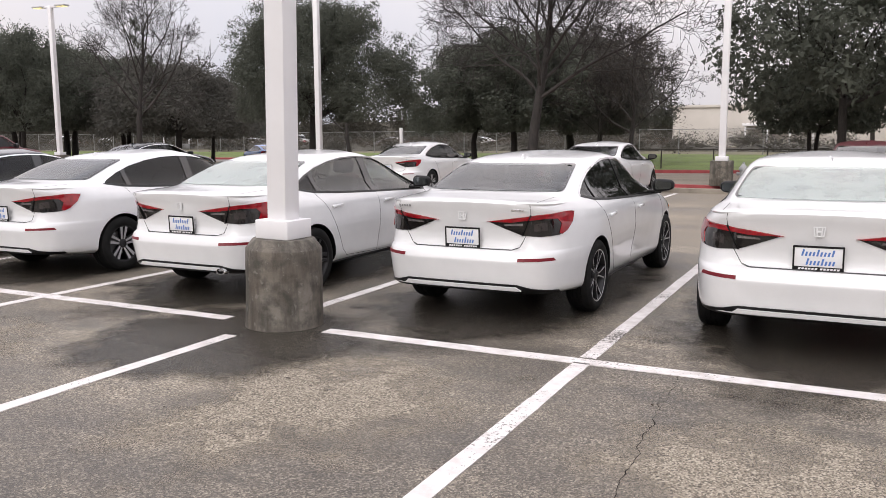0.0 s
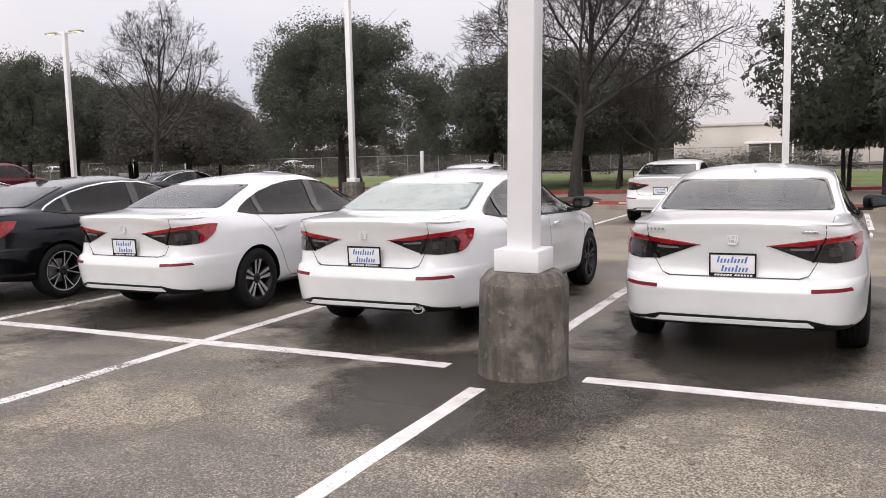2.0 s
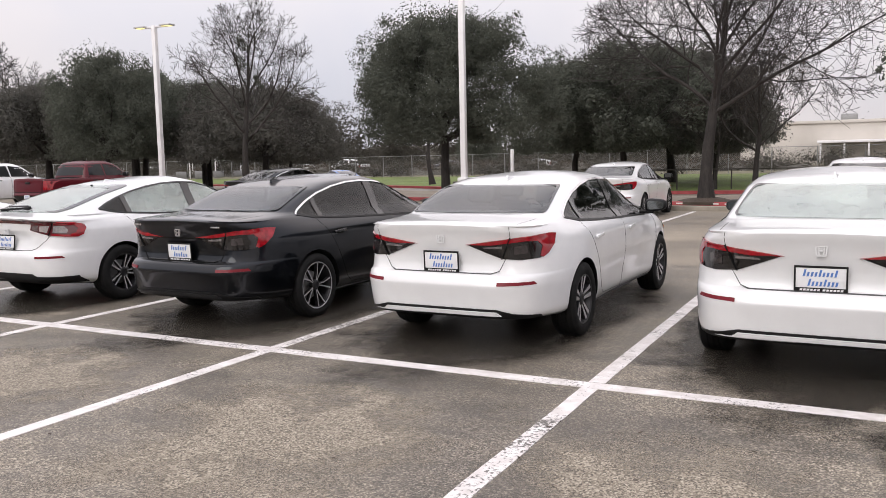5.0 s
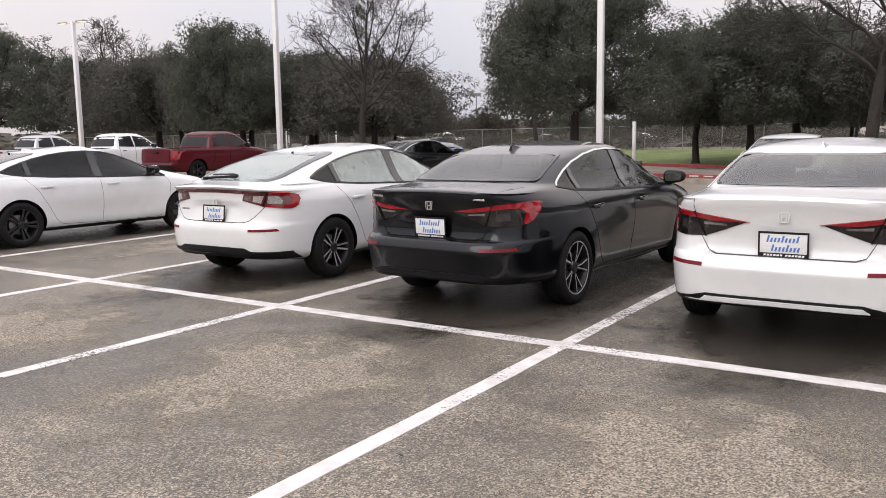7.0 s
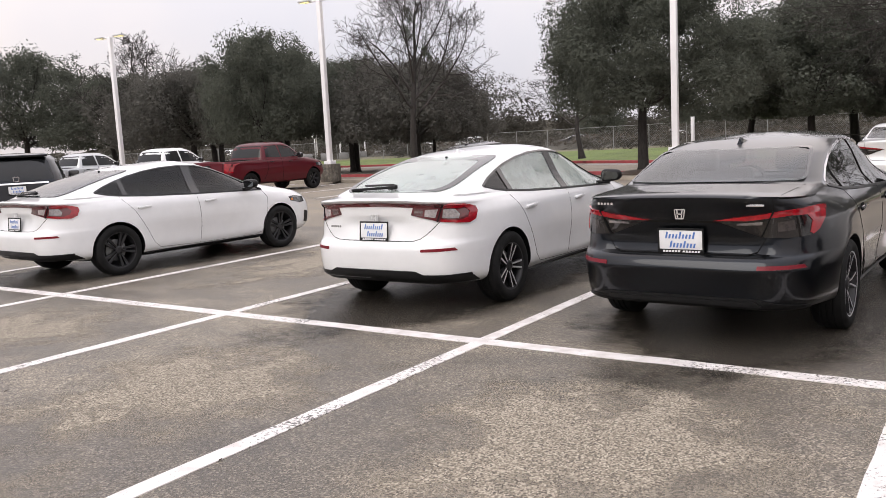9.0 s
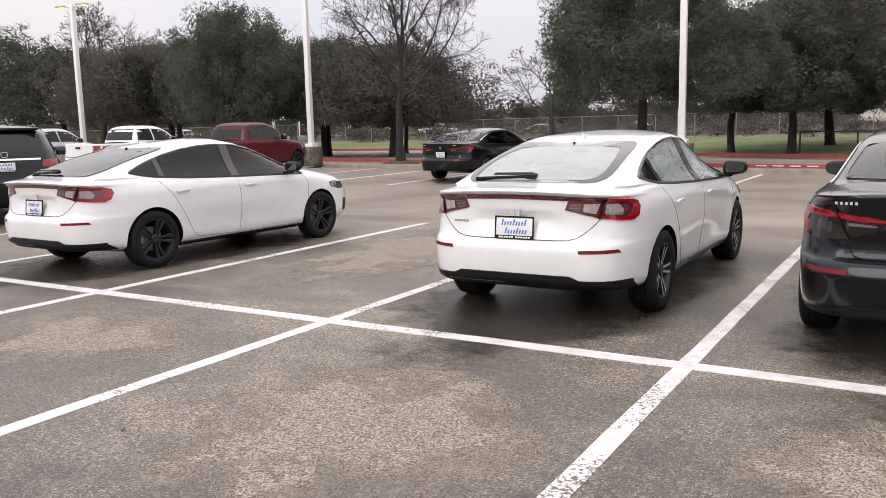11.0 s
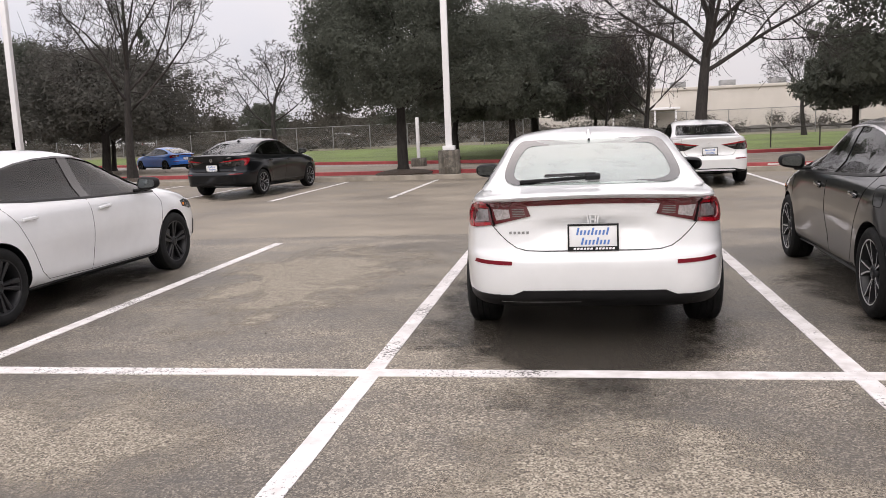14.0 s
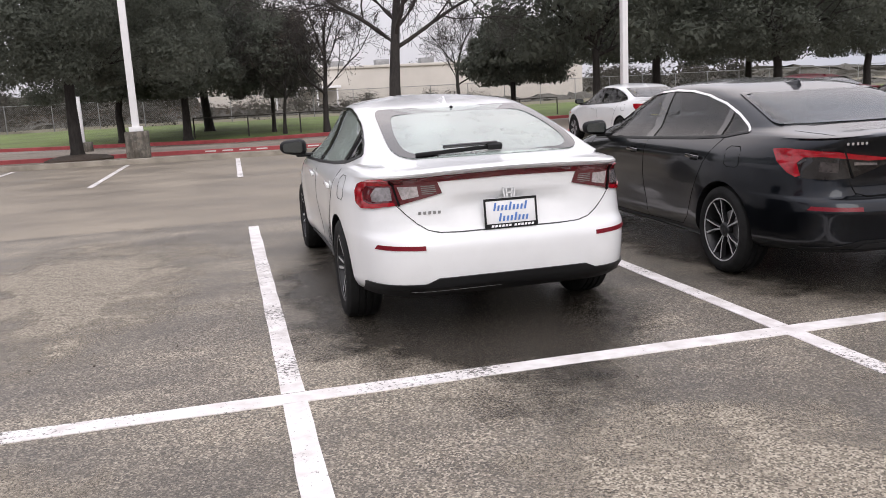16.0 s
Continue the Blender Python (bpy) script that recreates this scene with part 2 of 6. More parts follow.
def grass_mat(name, lo, hi):
    m, nt, b = mat(name)
    a = noise_tex(nt, 0.35, 6, 0.6)
    f = noise_tex(nt, 30.0, 3, 0.7)
    col = mix(nt, 0.45, ramp(nt, a, (0.35, lo), (0.66, hi)), ramp(nt, f, (0.3, lo), (0.75, hi)))
    nt.links.new(col, b.inputs["Base Color"])
    b.inputs["Roughness"].default_value = 0.9
    bump(nt, b, f, 0.7, 0.05)
    return m


def leaf_mat(name, lo, hi):
    m, nt, b = mat(name)
    g = nt.nodes.new("ShaderNodeNewGeometry")
    nt.links.new(ramp(nt, g.outputs["Random Per Island"], (0.0, lo), (1.0, hi)), b.inputs["Base Color"])
    b.inputs["Roughness"].default_value = 0.8
    b.inputs["Specular IOR Level"].default_value = 0.15
    # light also comes through the thin leaves
    thin = nt.nodes.new("ShaderNodeBsdfTranslucent")
    both = nt.nodes.new("ShaderNodeMixShader")
    both.inputs[0].default_value = 0.5
    nt.links.new(b.inputs["Base Color"].links[0].from_socket, thin.inputs["Color"])
    nt.links.new(b.outputs[0], both.inputs[1])
    nt.links.new(thin.outputs[0], both.inputs[2])
    nt.links.new(both.outputs[0], nt.nodes["Material Output"].inputs["Surface"])
    return m


def bark_mat(name, lo, hi):
    m, nt, b = mat(name)
    f = noise_tex(nt, 14.0, 6, 0.65, stretch=(1, 1, 0.3))
    nt.links.new(ramp(nt, f, (0.3, lo), (0.7, hi)), b.inputs["Base Color"])
    b.inputs["Roughness"].default_value = 0.85
    bump(nt, b, f, 0.8, 0.02)
    return m


def emit_mat(name, color, strength):
    m, nt, b = mat(name)
    b.inputs["Base Color"].default_value = (*color, 1)
    b.inputs["Emission Color"].default_value = (*color, 1)
    b.inputs["Emission Strength"].default_value = strength
    return m


M_ASPHALT = asphalt_mat()
M_AISLE = pale_asphalt_mat()
M_LINE = line_paint_mat()
M_WET_SHADE = wet_shade_mat()
M_DRYPATCH = dry_patch_mat()
M_CONCRETE = concrete_mat("stained_concrete", 0.225)
M_KERB = plain("kerb_concrete", (0.36, 0.32, 0.265), 0.8, vary=0.4, scale=2.5, bumpy=0.4)
M_RED_KERB = plain("red_kerb_paint", (0.40, 0.070, 0.075), 0.6, vary=0.35, scale=3.0, bumpy=0.3)
M_WHITE = car_paint("white_pearl_paint", (0.765, 0.77, 0.775))
M_BLACK_PAINT = car_paint("dark_grey_metallic_paint", (0.0095, 0.0115, 0.0155), 0.30, 0.88, 1.0, 0.3, 1.38)
M_BLUE = car_paint("blue_paint", (0.02, 0.16, 0.62))
M_RED = car_paint("dark_red_paint", (0.085, 0.004, 0.010), coat=0.3, spec=0.2)
M_SILVER = car_paint("silver_paint", (0.45, 0.46, 0.47), 0.3, 0.5)
M_PLASTIC = plain("black_plastic", (0.009, 0.009, 0.0095), 0.42, vary=0.2, spec=0.25)
M_GLOSS_BLACK = plain("gloss_black_trim", (0.010, 0.010, 0.011), 0.10, coat=0.6)
M_SEAM = plain("shadow_gap", (0.006, 0.006, 0.006), 0.8, spec=0.1)
M_GAP = plain("panel_gap", (0.085, 0.085, 0.085), 0.7, spec=0.1)
M_INTERIOR = plain("grey_cabin_cloth", (0.055, 0.055, 0.058), 0.85, vary=0.25, scale=20)
M_RUBBER = plain("tyre_rubber", (0.012, 0.012, 0.012), 0.75, vary=0.3, scale=12, bumpy=0.3, spec=0.2)
M_DARK_PANE = plain("dark_vehicle_glass", (0.012, 0.013, 0.014), 0.10, vary=0.1, spec=0.35)
M_CHROME = plain("chrome", (0.80, 0.80, 0.82), 0.12, metal=1.0, vary=0.05)
M_MIRROR = plain("mirror_glass", (0.15, 0.165, 0.17), 0.03, metal=1.0, vary=0.03)
M_ALLOY = plain("machined_alloy", (0.50, 0.50, 0.51), 0.30, metal=0.35, vary=0.15, scale=30)
M_ALLOY_DARK = plain("dark_grey_alloy", (0.022, 0.022, 0.024), 0.35, metal=0.3, vary=0.2)
M_TAIL_RED = plain("red_lamp_lens", (0.34, 0.004, 0.012), 0.08, coat=0.6, vary=0.45, scale=25)
M_REFLECTOR = plain("red_reflector", (0.17, 0.003, 0.012), 0.30, coat=0.0, spec=0.3, vary=0.3, scale=60)
M_TAIL_DEEP = plain("dark_red_light_bar", (0.09, 0.006, 0.010), 0.08, coat=1.0, vary=0.2)
M_TAIL_DARK = plain("smoked_lamp_lens", (0.012, 0.010, 0.010), 0.07, coat=0.4, vary=0.5, scale=40)
M_TAIL_CLEAR = plain("clear_lamp_lens", (0.30, 0.27, 0.27), 0.12, metal=0.4, coat=1.0, vary=0.5, scale=45)
M_TAIL_WHITE = plain("white_lamp_lens", (0.48, 0.44, 0.44), 0.12, metal=0.2, coat=1.0, vary=0.45, scale=60)
M_TAIL_SMOKE = plain("smoked_clear_lens", (0.055, 0.046, 0.046), 0.10, metal=0.3, coat=0.6, vary=0.5, scale=45)
M_HEADLAMP = plain("headlamp_lens", (0.14, 0.145, 0.15), 0.10, metal=0.4, coat=1.0, vary=0.5, scale=30)
M_AMBER = plain("amber_lens", (0.65, 0.20, 0.02), 0.2, coat=0.5)
M_GLASS_CLEAR = glass("green_tinted_glass", (0.84, 0.91, 0.87))
M_GLASS_MIST_SHEEN = misted_sheen_glass("green_mist_sheen_glass", (0.80, 0.88, 0.84))
M_GLASS_DARK = glass("dark_tinted_glass", (0.075, 0.08, 0.085), ior=1.38)
M_GLASS_GREY = glass("grey_tinted_glass", (0.40, 0.42, 0.42))
M_PLATE = plain("white_plate", (0.78, 0.78, 0.79), 0.35, vary=0.05)
M_PLATE_BLUE = plain("blue_plate_print", (0.09, 0.20, 0.52), 0.4)
M_PAPER = plain("white_paper", (0.75, 0.78, 0.76), 0.8, vary=0.1, scale=60)
M_POLE = plain("white_painted_steel", (0.80, 0.79, 0.80), 0.35, vary=0.08, scale=2.0)
M_GALV = plain("galvanised_steel", (0.30, 0.30, 0.30), 0.5, metal=0.6, vary=0.2)
M_DARK_STEEL = plain("dark_rusty_steel", (0.055, 0.048, 0.042), 0.7, metal=0.2, vary=0.3)
M_LAMP_HEAD = plain("grey_lamp_housing", (0.5, 0.5, 0.5), 0.5)
M_LAMP_ON = emit_mat("lit_lamp_glass", (1.0, 0.85, 0.35), 1.3)
M_GRASS = grass_mat("green_winter_grass", (0.078, 0.098, 0.028), (0.160, 0.222, 0.050))
M_DRY = grass_mat("dry_field_grass", (0.11, 0.10, 0.065), (0.21, 0.19, 0.12))
M_SOIL = grass_mat("brown_mulch", (0.03, 0.022, 0.016), (0.085, 0.062, 0.046))
M_MEDIAN = grass_mat("pale_median_dirt", (0.16, 0.13, 0.10), (0.30, 0.26, 0.21))
M_LEAF = leaf_mat("live_oak_leaves", (0.092, 0.100, 0.082), (0.132, 0.142, 0.114))
M_LEAF_DULL = leaf_mat("dull_brown_green_leaves", (0.100, 0.098, 0.088), (0.140, 0.136, 0.120))
M_LEAF_BROWN = leaf_mat("brown_winter_scrub", (0.055, 0.045, 0.036), (0.150, 0.125, 0.100))
M_WOODS = leaf_mat("dull_far_woods", (0.060, 0.056, 0.047), (0.088, 0.082, 0.068))
M_THICKET = grass_mat("dense_brown_twigs", (0.056, 0.052, 0.042), (0.100, 0.092, 0.074))
M_BARK = bark_mat("dark_wet_bark", (0.012, 0.010, 0.009), (0.040, 0.034, 0.030))
M_TWIG = bark_mat("grey_brown_twigs", (0.022, 0.018, 0.016), (0.050, 0.042, 0.038))
M_WALL = plain("cream_render_wall", (0.60, 0.56, 0.51), 0.8, vary=0.12, scale=0.4)
M_HYDRANT = plain("grey_hydrant_paint", (0.36, 0.37, 0.38), 0.4, vary=0.25, scale=15)


# ---------------------------------------------------------------- mesh helpers
def mesh_from(name, verts, faces, mats, index=None, smooth=False, sharp=None):
    me = bpy.data.meshes.new(name)
    me.from_pydata([tuple(v) for v in verts], [], faces)
    for m in mats if isinstance(mats, (list, tuple)) else [mats]:
        me.materials.append(m)
    if index is not None:
        me.polygons.foreach_set("material_index", index)
    if smooth:
        me.polygons.foreach_set("use_smooth", [True] * len(me.polygons))
        if sharp:
            me.set_sharp_from_angle(angle=radians(sharp))
    me.update()
    return me


def part(name, me, parent, label="", m=None):
    """Links a mesh as one part under a thing or a part."""
    ob = new(name, me)
    ob.parent = parent
    if m is not None:
        ob.matrix_basis = m
    if label:
        ob["label"] = label
    return ob


def thing(name, label, category, m=None, group="", kind=""):
    ob = new(name)
    ob.empty_display_size = 0.2
    if m is not None:
        ob.matrix_basis = m
    return tagged(ob, label, category, group, kind)


def bm_mesh(name, bm, mats, smooth=False, sharp=None):
    me = bpy.data.meshes.new(name)
    bm.normal_update()
    bm.to_mesh(me)
    bm.free()
    for m in mats if isinstance(mats, (list, tuple)) else [mats]:
        me.materials.append(m)
    if smooth:
        me.polygons.foreach_set("use_smooth", [True] * len(me.polygons))
        if sharp:
            me.set_sharp_from_angle(angle=radians(sharp))
    return me


def box_bm(sx, sy, sz, at=(0, 0, 0), bevel=0.0, seg=2, taper=None):
    bm = bmesh.new()
    bmesh.ops.create_cube(bm, size=1.0)
    for v in bm.verts:
        k = taper if taper and v.co.z > 0 else 1.0
        v.co = Vector((v.co.x * sx * k, v.co.y * sy * k, v.co.z * sz))
    if bevel:
        bmesh.ops.bevel(bm, geom=bm.edges[:], offset=bevel, segments=seg, profile=0.5, affect="EDGES", clamp_overlap=True)
    bmesh.ops.translate(bm, vec=at, verts=bm.verts)
    return bm


def box_me(name, size, at, m, bevel=0.0, taper=None):
    return bm_mesh(name, box_bm(*size, at, bevel, taper=taper), m, bevel > 0, 40)


def lathe(name, profile, seg, mats, index=None, axis="z", smooth=True, sharp=40):
    """profile: (radius, height) pairs, turned round an axis."""
    verts, faces, idx = [], [], []
    for i in range(seg):
        a = 2 * math.pi * i / seg
        for r, h in profile:
            if axis == "z":
                verts.append((r * math.cos(a), r * math.sin(a), h))
            else:
                verts.append((h, r * math.cos(a), r * math.sin(a)))
    n = len(profile)
    for i in range(seg):
        for j in range(n - 1):
            a, b = i * n + j, ((i + 1) % seg) * n + j
            faces.append((a, b, b + 1, a + 1))
            idx.append(index[j] if index else 0)
    return mesh_from(name, verts, faces, mats, idx, smooth, sharp)


def tube(points, radii, sides, verts, faces):
    """Adds a tapered tube along points to the lists."""
    base = len(verts)
    for i, p in enumerate(points):
        d = (points[min(i + 1, len(points) - 1)] - points[max(i - 1, 0)]).normalized()
        u = d.orthogonal().normalized()
        v = d.cross(u)
        for k in range(sides):
            a = 2 * math.pi * k / sides
            verts.append(p + radii[i] * (math.cos(a) * u + math.sin(a) * v))
    for i in range(len(points) - 1):
        for k in range(sides):
            a, b = base + i * sides + k, base + i * sides + (k + 1) % sides
            faces.append((a, b, b + sides, a + sides))


# ---------------------------------------------------------------- vehicles
# A vehicle stands with the middle of its rear axle over its origin and faces +y.
from mathutils.bvhtree import BVHTree


def outline_at(lv, mid, count):
    """Half of a rounded plan outline, from the rear centre to the front centre."""
    z, yr, yf, w, nr, nf = lv
    out = []
    for n, a, sign in ((nr, mid - yr, -1), (nf, yf - mid, 1)):
        dense = []
        for i in range(241):
            th = math.pi / 2 * i / 240
            dense.append((w * math.sin(th) ** (2 / n), mid + sign * a * math.cos(th) ** (2 / n)))
        run = [0.0]
        for p, q in zip(dense, dense[1:]):
            run.append(run[-1] + math.hypot(q[0] - p[0], q[1] - p[1]))
        pts, k = [], 0
        for i in range(count + 1):
            goal = run[-1] * i / count
            while k < 239 and run[k + 1] < goal:
                k += 1
            f = (goal - run[k]) / max(1e-9, run[k + 1] - run[k])
            pts.append((dense[k][0] + f * (dense[k + 1][0] - dense[k][0]), dense[k][1] + f * (dense[k + 1][1] - dense[k][1])))
        out += pts if sign < 0 else pts[::-1][1:]
    return out


def stack(levels, mid, count=40, crown=0.035, crown_from=0.62, shape=None):
    """A closed skin through plan outlines, one above the other."""
    verts, faces = [], []
    ring = 4 * count
    for lv in levels:
        half = outline_at(lv, mid, count)
        full = half + [(-x, y) for x, y in half[-2:0:-1]]
        k = min(1.0, max(0.0, (lv[0] - crown_from) / 0.2))
        for x, y in full:
            px, py, pz = x, y, lv[0] - crown * k * (x / 0.9) ** 2
            if shape:
                px, py, pz = shape(px, py, pz)
            verts.append((px, py, pz))
    for j in range(len(levels) - 1):
        for i in range(ring):
            a, b = j * ring + i, j * ring + (i + 1) % ring
            faces.append((a, b, b + ring, a + ring))
    faces.append(tuple(range(ring - 1, -1, -1)))
    top = (len(levels) - 1) * ring
    faces.append(tuple(range(top, top + ring)))
    return verts, faces


def smooth_levels(rows, step=0.03):
    """Rows as given, with rows added between those far apart in height."""
    out = []
    for a, b in zip(rows, rows[1:]):
        n = max(1, round((b[0] - a[0]) / step))
        out += [tuple(p + (q - p) * i / n for p, q in zip(a, b)) for i in range(n)]
    return out + [rows[-1]]


def carve(me, cutters):
    """The mesh with cutter meshes taken away from it."""
    ob = new("carved", me)
    made = []
    for c in cutters:
        o = new("cutter", c)
        made.append(o)
        md = ob.modifiers.new("cut", "BOOLEAN")
        md.operation, md.object, md.solver = "DIFFERENCE", o, "EXACT"
    wn_mod = ob.modifiers.new("normals", "WEIGHTED_NORMAL")
    wn_mod.keep_sharp = True
    deps = bpy.context.evaluated_depsgraph_get()
    res = bpy.data.meshes.new_from_object(ob.evaluated_get(deps))
    for o in made + [ob]:
        bpy.data.objects.remove(o)
    return res


def prism(outline, axis, lo, hi, mats, slot):
    """A prism over an outline: axis 'x' takes (y, z) outlines, 'y' takes (x, z), 'z' takes (x, y)."""
    def at(p, d):
        return {"x": (d, p[0], p[1]), "y": (p[0], d, p[1]), "z": (p[0], p[1], d)}[axis]
    bm = bmesh.new()
    a = [bm.verts.new(at(p, lo)) for p in outline]
    b = [bm.verts.new(at(p, hi)) for p in outline]
    bm.faces.new(a)
    bm.faces.new(b)
    for i in range(len(a)):
        j = (i + 1) % len(a)
        bm.faces.new((a[i], a[j], b[j], b[i]))
    bmesh.ops.recalc_face_normals(bm, faces=bm.faces)
    for f in bm.faces:
        f.material_index = slot
    return bm_mesh("cutter", bm, mats)


class Skin:
    """A body's outer skin, on to which panes, lamps and seams are laid."""

    def __init__(self, verts, faces):
        self.tree = BVHTree.FromPolygons([Vector(v) for v in verts], faces)

    def cast(self, p, axis, side):
        if axis == "x":
            o, d = Vector((2.0 * side, p[0], p[1])), Vector((-side, 0, 0))
        elif axis == "y":
            o, d = Vector((p[0], 6.0 * side, p[1])), Vector((0, -side, 0))
        elif axis == "d":
            o, d = Vector((side * (0.7071 * p[0] + 2.0), 0.7071 * p[0] - 2.0, p[1])), Vector((-0.7071 * side, 0.7071, 0))
        else:
            o, d = Vector((p[0], p[1], 4.0)), Vector((0, 0, -1))
        hit, normal, _, _ = self.tree.ray_cast(o, d)
        if hit is None:
            hit, normal, _, _ = self.tree.find_nearest(o + d * (1.2 if axis == "x" else 5.2))
        if normal.dot(d) > 0:
            normal = -normal
        return hit, normal

    def patch(self, name, outline, axis, side, m, proud=0.004, thick=0.01, step=0.06, flip=False):
        """A sheet of some thickness with this outline, following the skin."""
        bm = bmesh.new()
        pts = [(-p[0], p[1]) for p in outline] if flip else outline
        bm.faces.new([bm.verts.new((p[0], p[1], 0)) for p in pts])
        bmesh.ops.triangulate(bm, faces=bm.faces[:])
        for k in (0, 1):
            lo, hi = min(p[k] for p in pts), max(p[k] for p in pts)
            n = max(1, int((hi - lo) / step))
            for i in range(1, n):
                no = Vector((1, 0, 0)) if k == 0 else Vector((0, 1, 0))
                bmesh.ops.bisect_plane(bm, geom=bm.verts[:] + bm.edges[:] + bm.faces[:], dist=1e-5,
                                       plane_co=no * (lo + (hi - lo) * i / n), plane_no=no)
        bmesh.ops.triangulate(bm, faces=[f for f in bm.faces if len(f.verts) > 4])
        bm.verts.index_update()
        top, low = [], []
        for v in bm.verts:
            h, n = self.cast((v.co.x, v.co.y), axis, side)
            top.append(h + n * proud)
            low.append(h + n * (proud - thick))
        nv = len(top)
        faces = [tuple(v.index for v in f.verts) for f in bm.faces]
        rim = [(e.verts[0].index, e.verts[1].index) for e in bm.edges if len(e.link_faces) == 1]
        faces += [tuple(i + nv for i in f[::-1]) for f in faces] + [(a, b, b + nv, a + nv) for a, b in rim]
        bm.free()
        b2 = bmesh.new()
        vs = [b2.verts.new(p) for p in top + low]
        for f in faces:
            try:
                b2.faces.new([vs[i] for i in f])
            except ValueError:
                pass
        bmesh.ops.recalc_face_normals(b2, faces=b2.faces)
        return bm_mesh(name, b2, m, True, 35)

    def strip(self, name, path, axis, side, m, width=0.006, proud=0.002, thick=0.004, flip=False, step=0.04):
        """A narrow band along a path, following the skin."""
        pts = [Vector((-p[0] if flip else p[0], p[1])) for p in path]
        run = []
        for p, q in zip(pts, pts[1:]):
            n = max(1, int((q - p).length / step))
            run += [p.lerp(q, i / n) for i in range(n)]
        run.append(pts[-1])
        verts, faces = [], []
        for i, p in enumerate(run):
            d = (run[min(i + 1, len(run) - 1)] - run[max(i - 1, 0)]).normalized()
            s = Vector((-d.y, d.x)) * width / 2
            for q in (p + s, p - s):
                h, n = self.cast(q, axis, side)
                verts += [h + n * proud, h + n * (proud - thick)]
        for i in range(len(run) - 1):
            a, b = 4 * i, 4 * i + 4
            faces += [(a, b, b + 2, a + 2), (a, a + 1, b + 1, b), (a + 2, b + 2, b + 3, a + 3), (a + 1, a + 3, b + 3, b + 1)]
        faces += [(0, 2, 3, 1), (len(verts) - 4, len(verts) - 3, len(verts) - 1, len(verts) - 2)]
        return mesh_from(name, verts, faces, m, smooth=True, sharp=40)


def rounded(pts, r=0.05, n=4):
    """An outline with its corners rounded."""
    out = []
    k = len(pts)
    for i in range(k):
        p, a, b = Vector(pts[i]), Vector(pts[i - 1]), Vector(pts[(i + 1) % k])
        ra = min(r, (a - p).length * 0.45)
        rb = min(r, (b - p).length * 0.45)
        s, e = p + (a - p).normalized() * ra, p + (b - p).normalized() * rb
        for j in range(n + 1):
            t = j / n
            out.append(tuple((1 - t) ** 2 * s + 2 * t * (1 - t) * p + t * t * e))
    return out


# wheels -------------------------------------------------------------------
WHEELS = {}


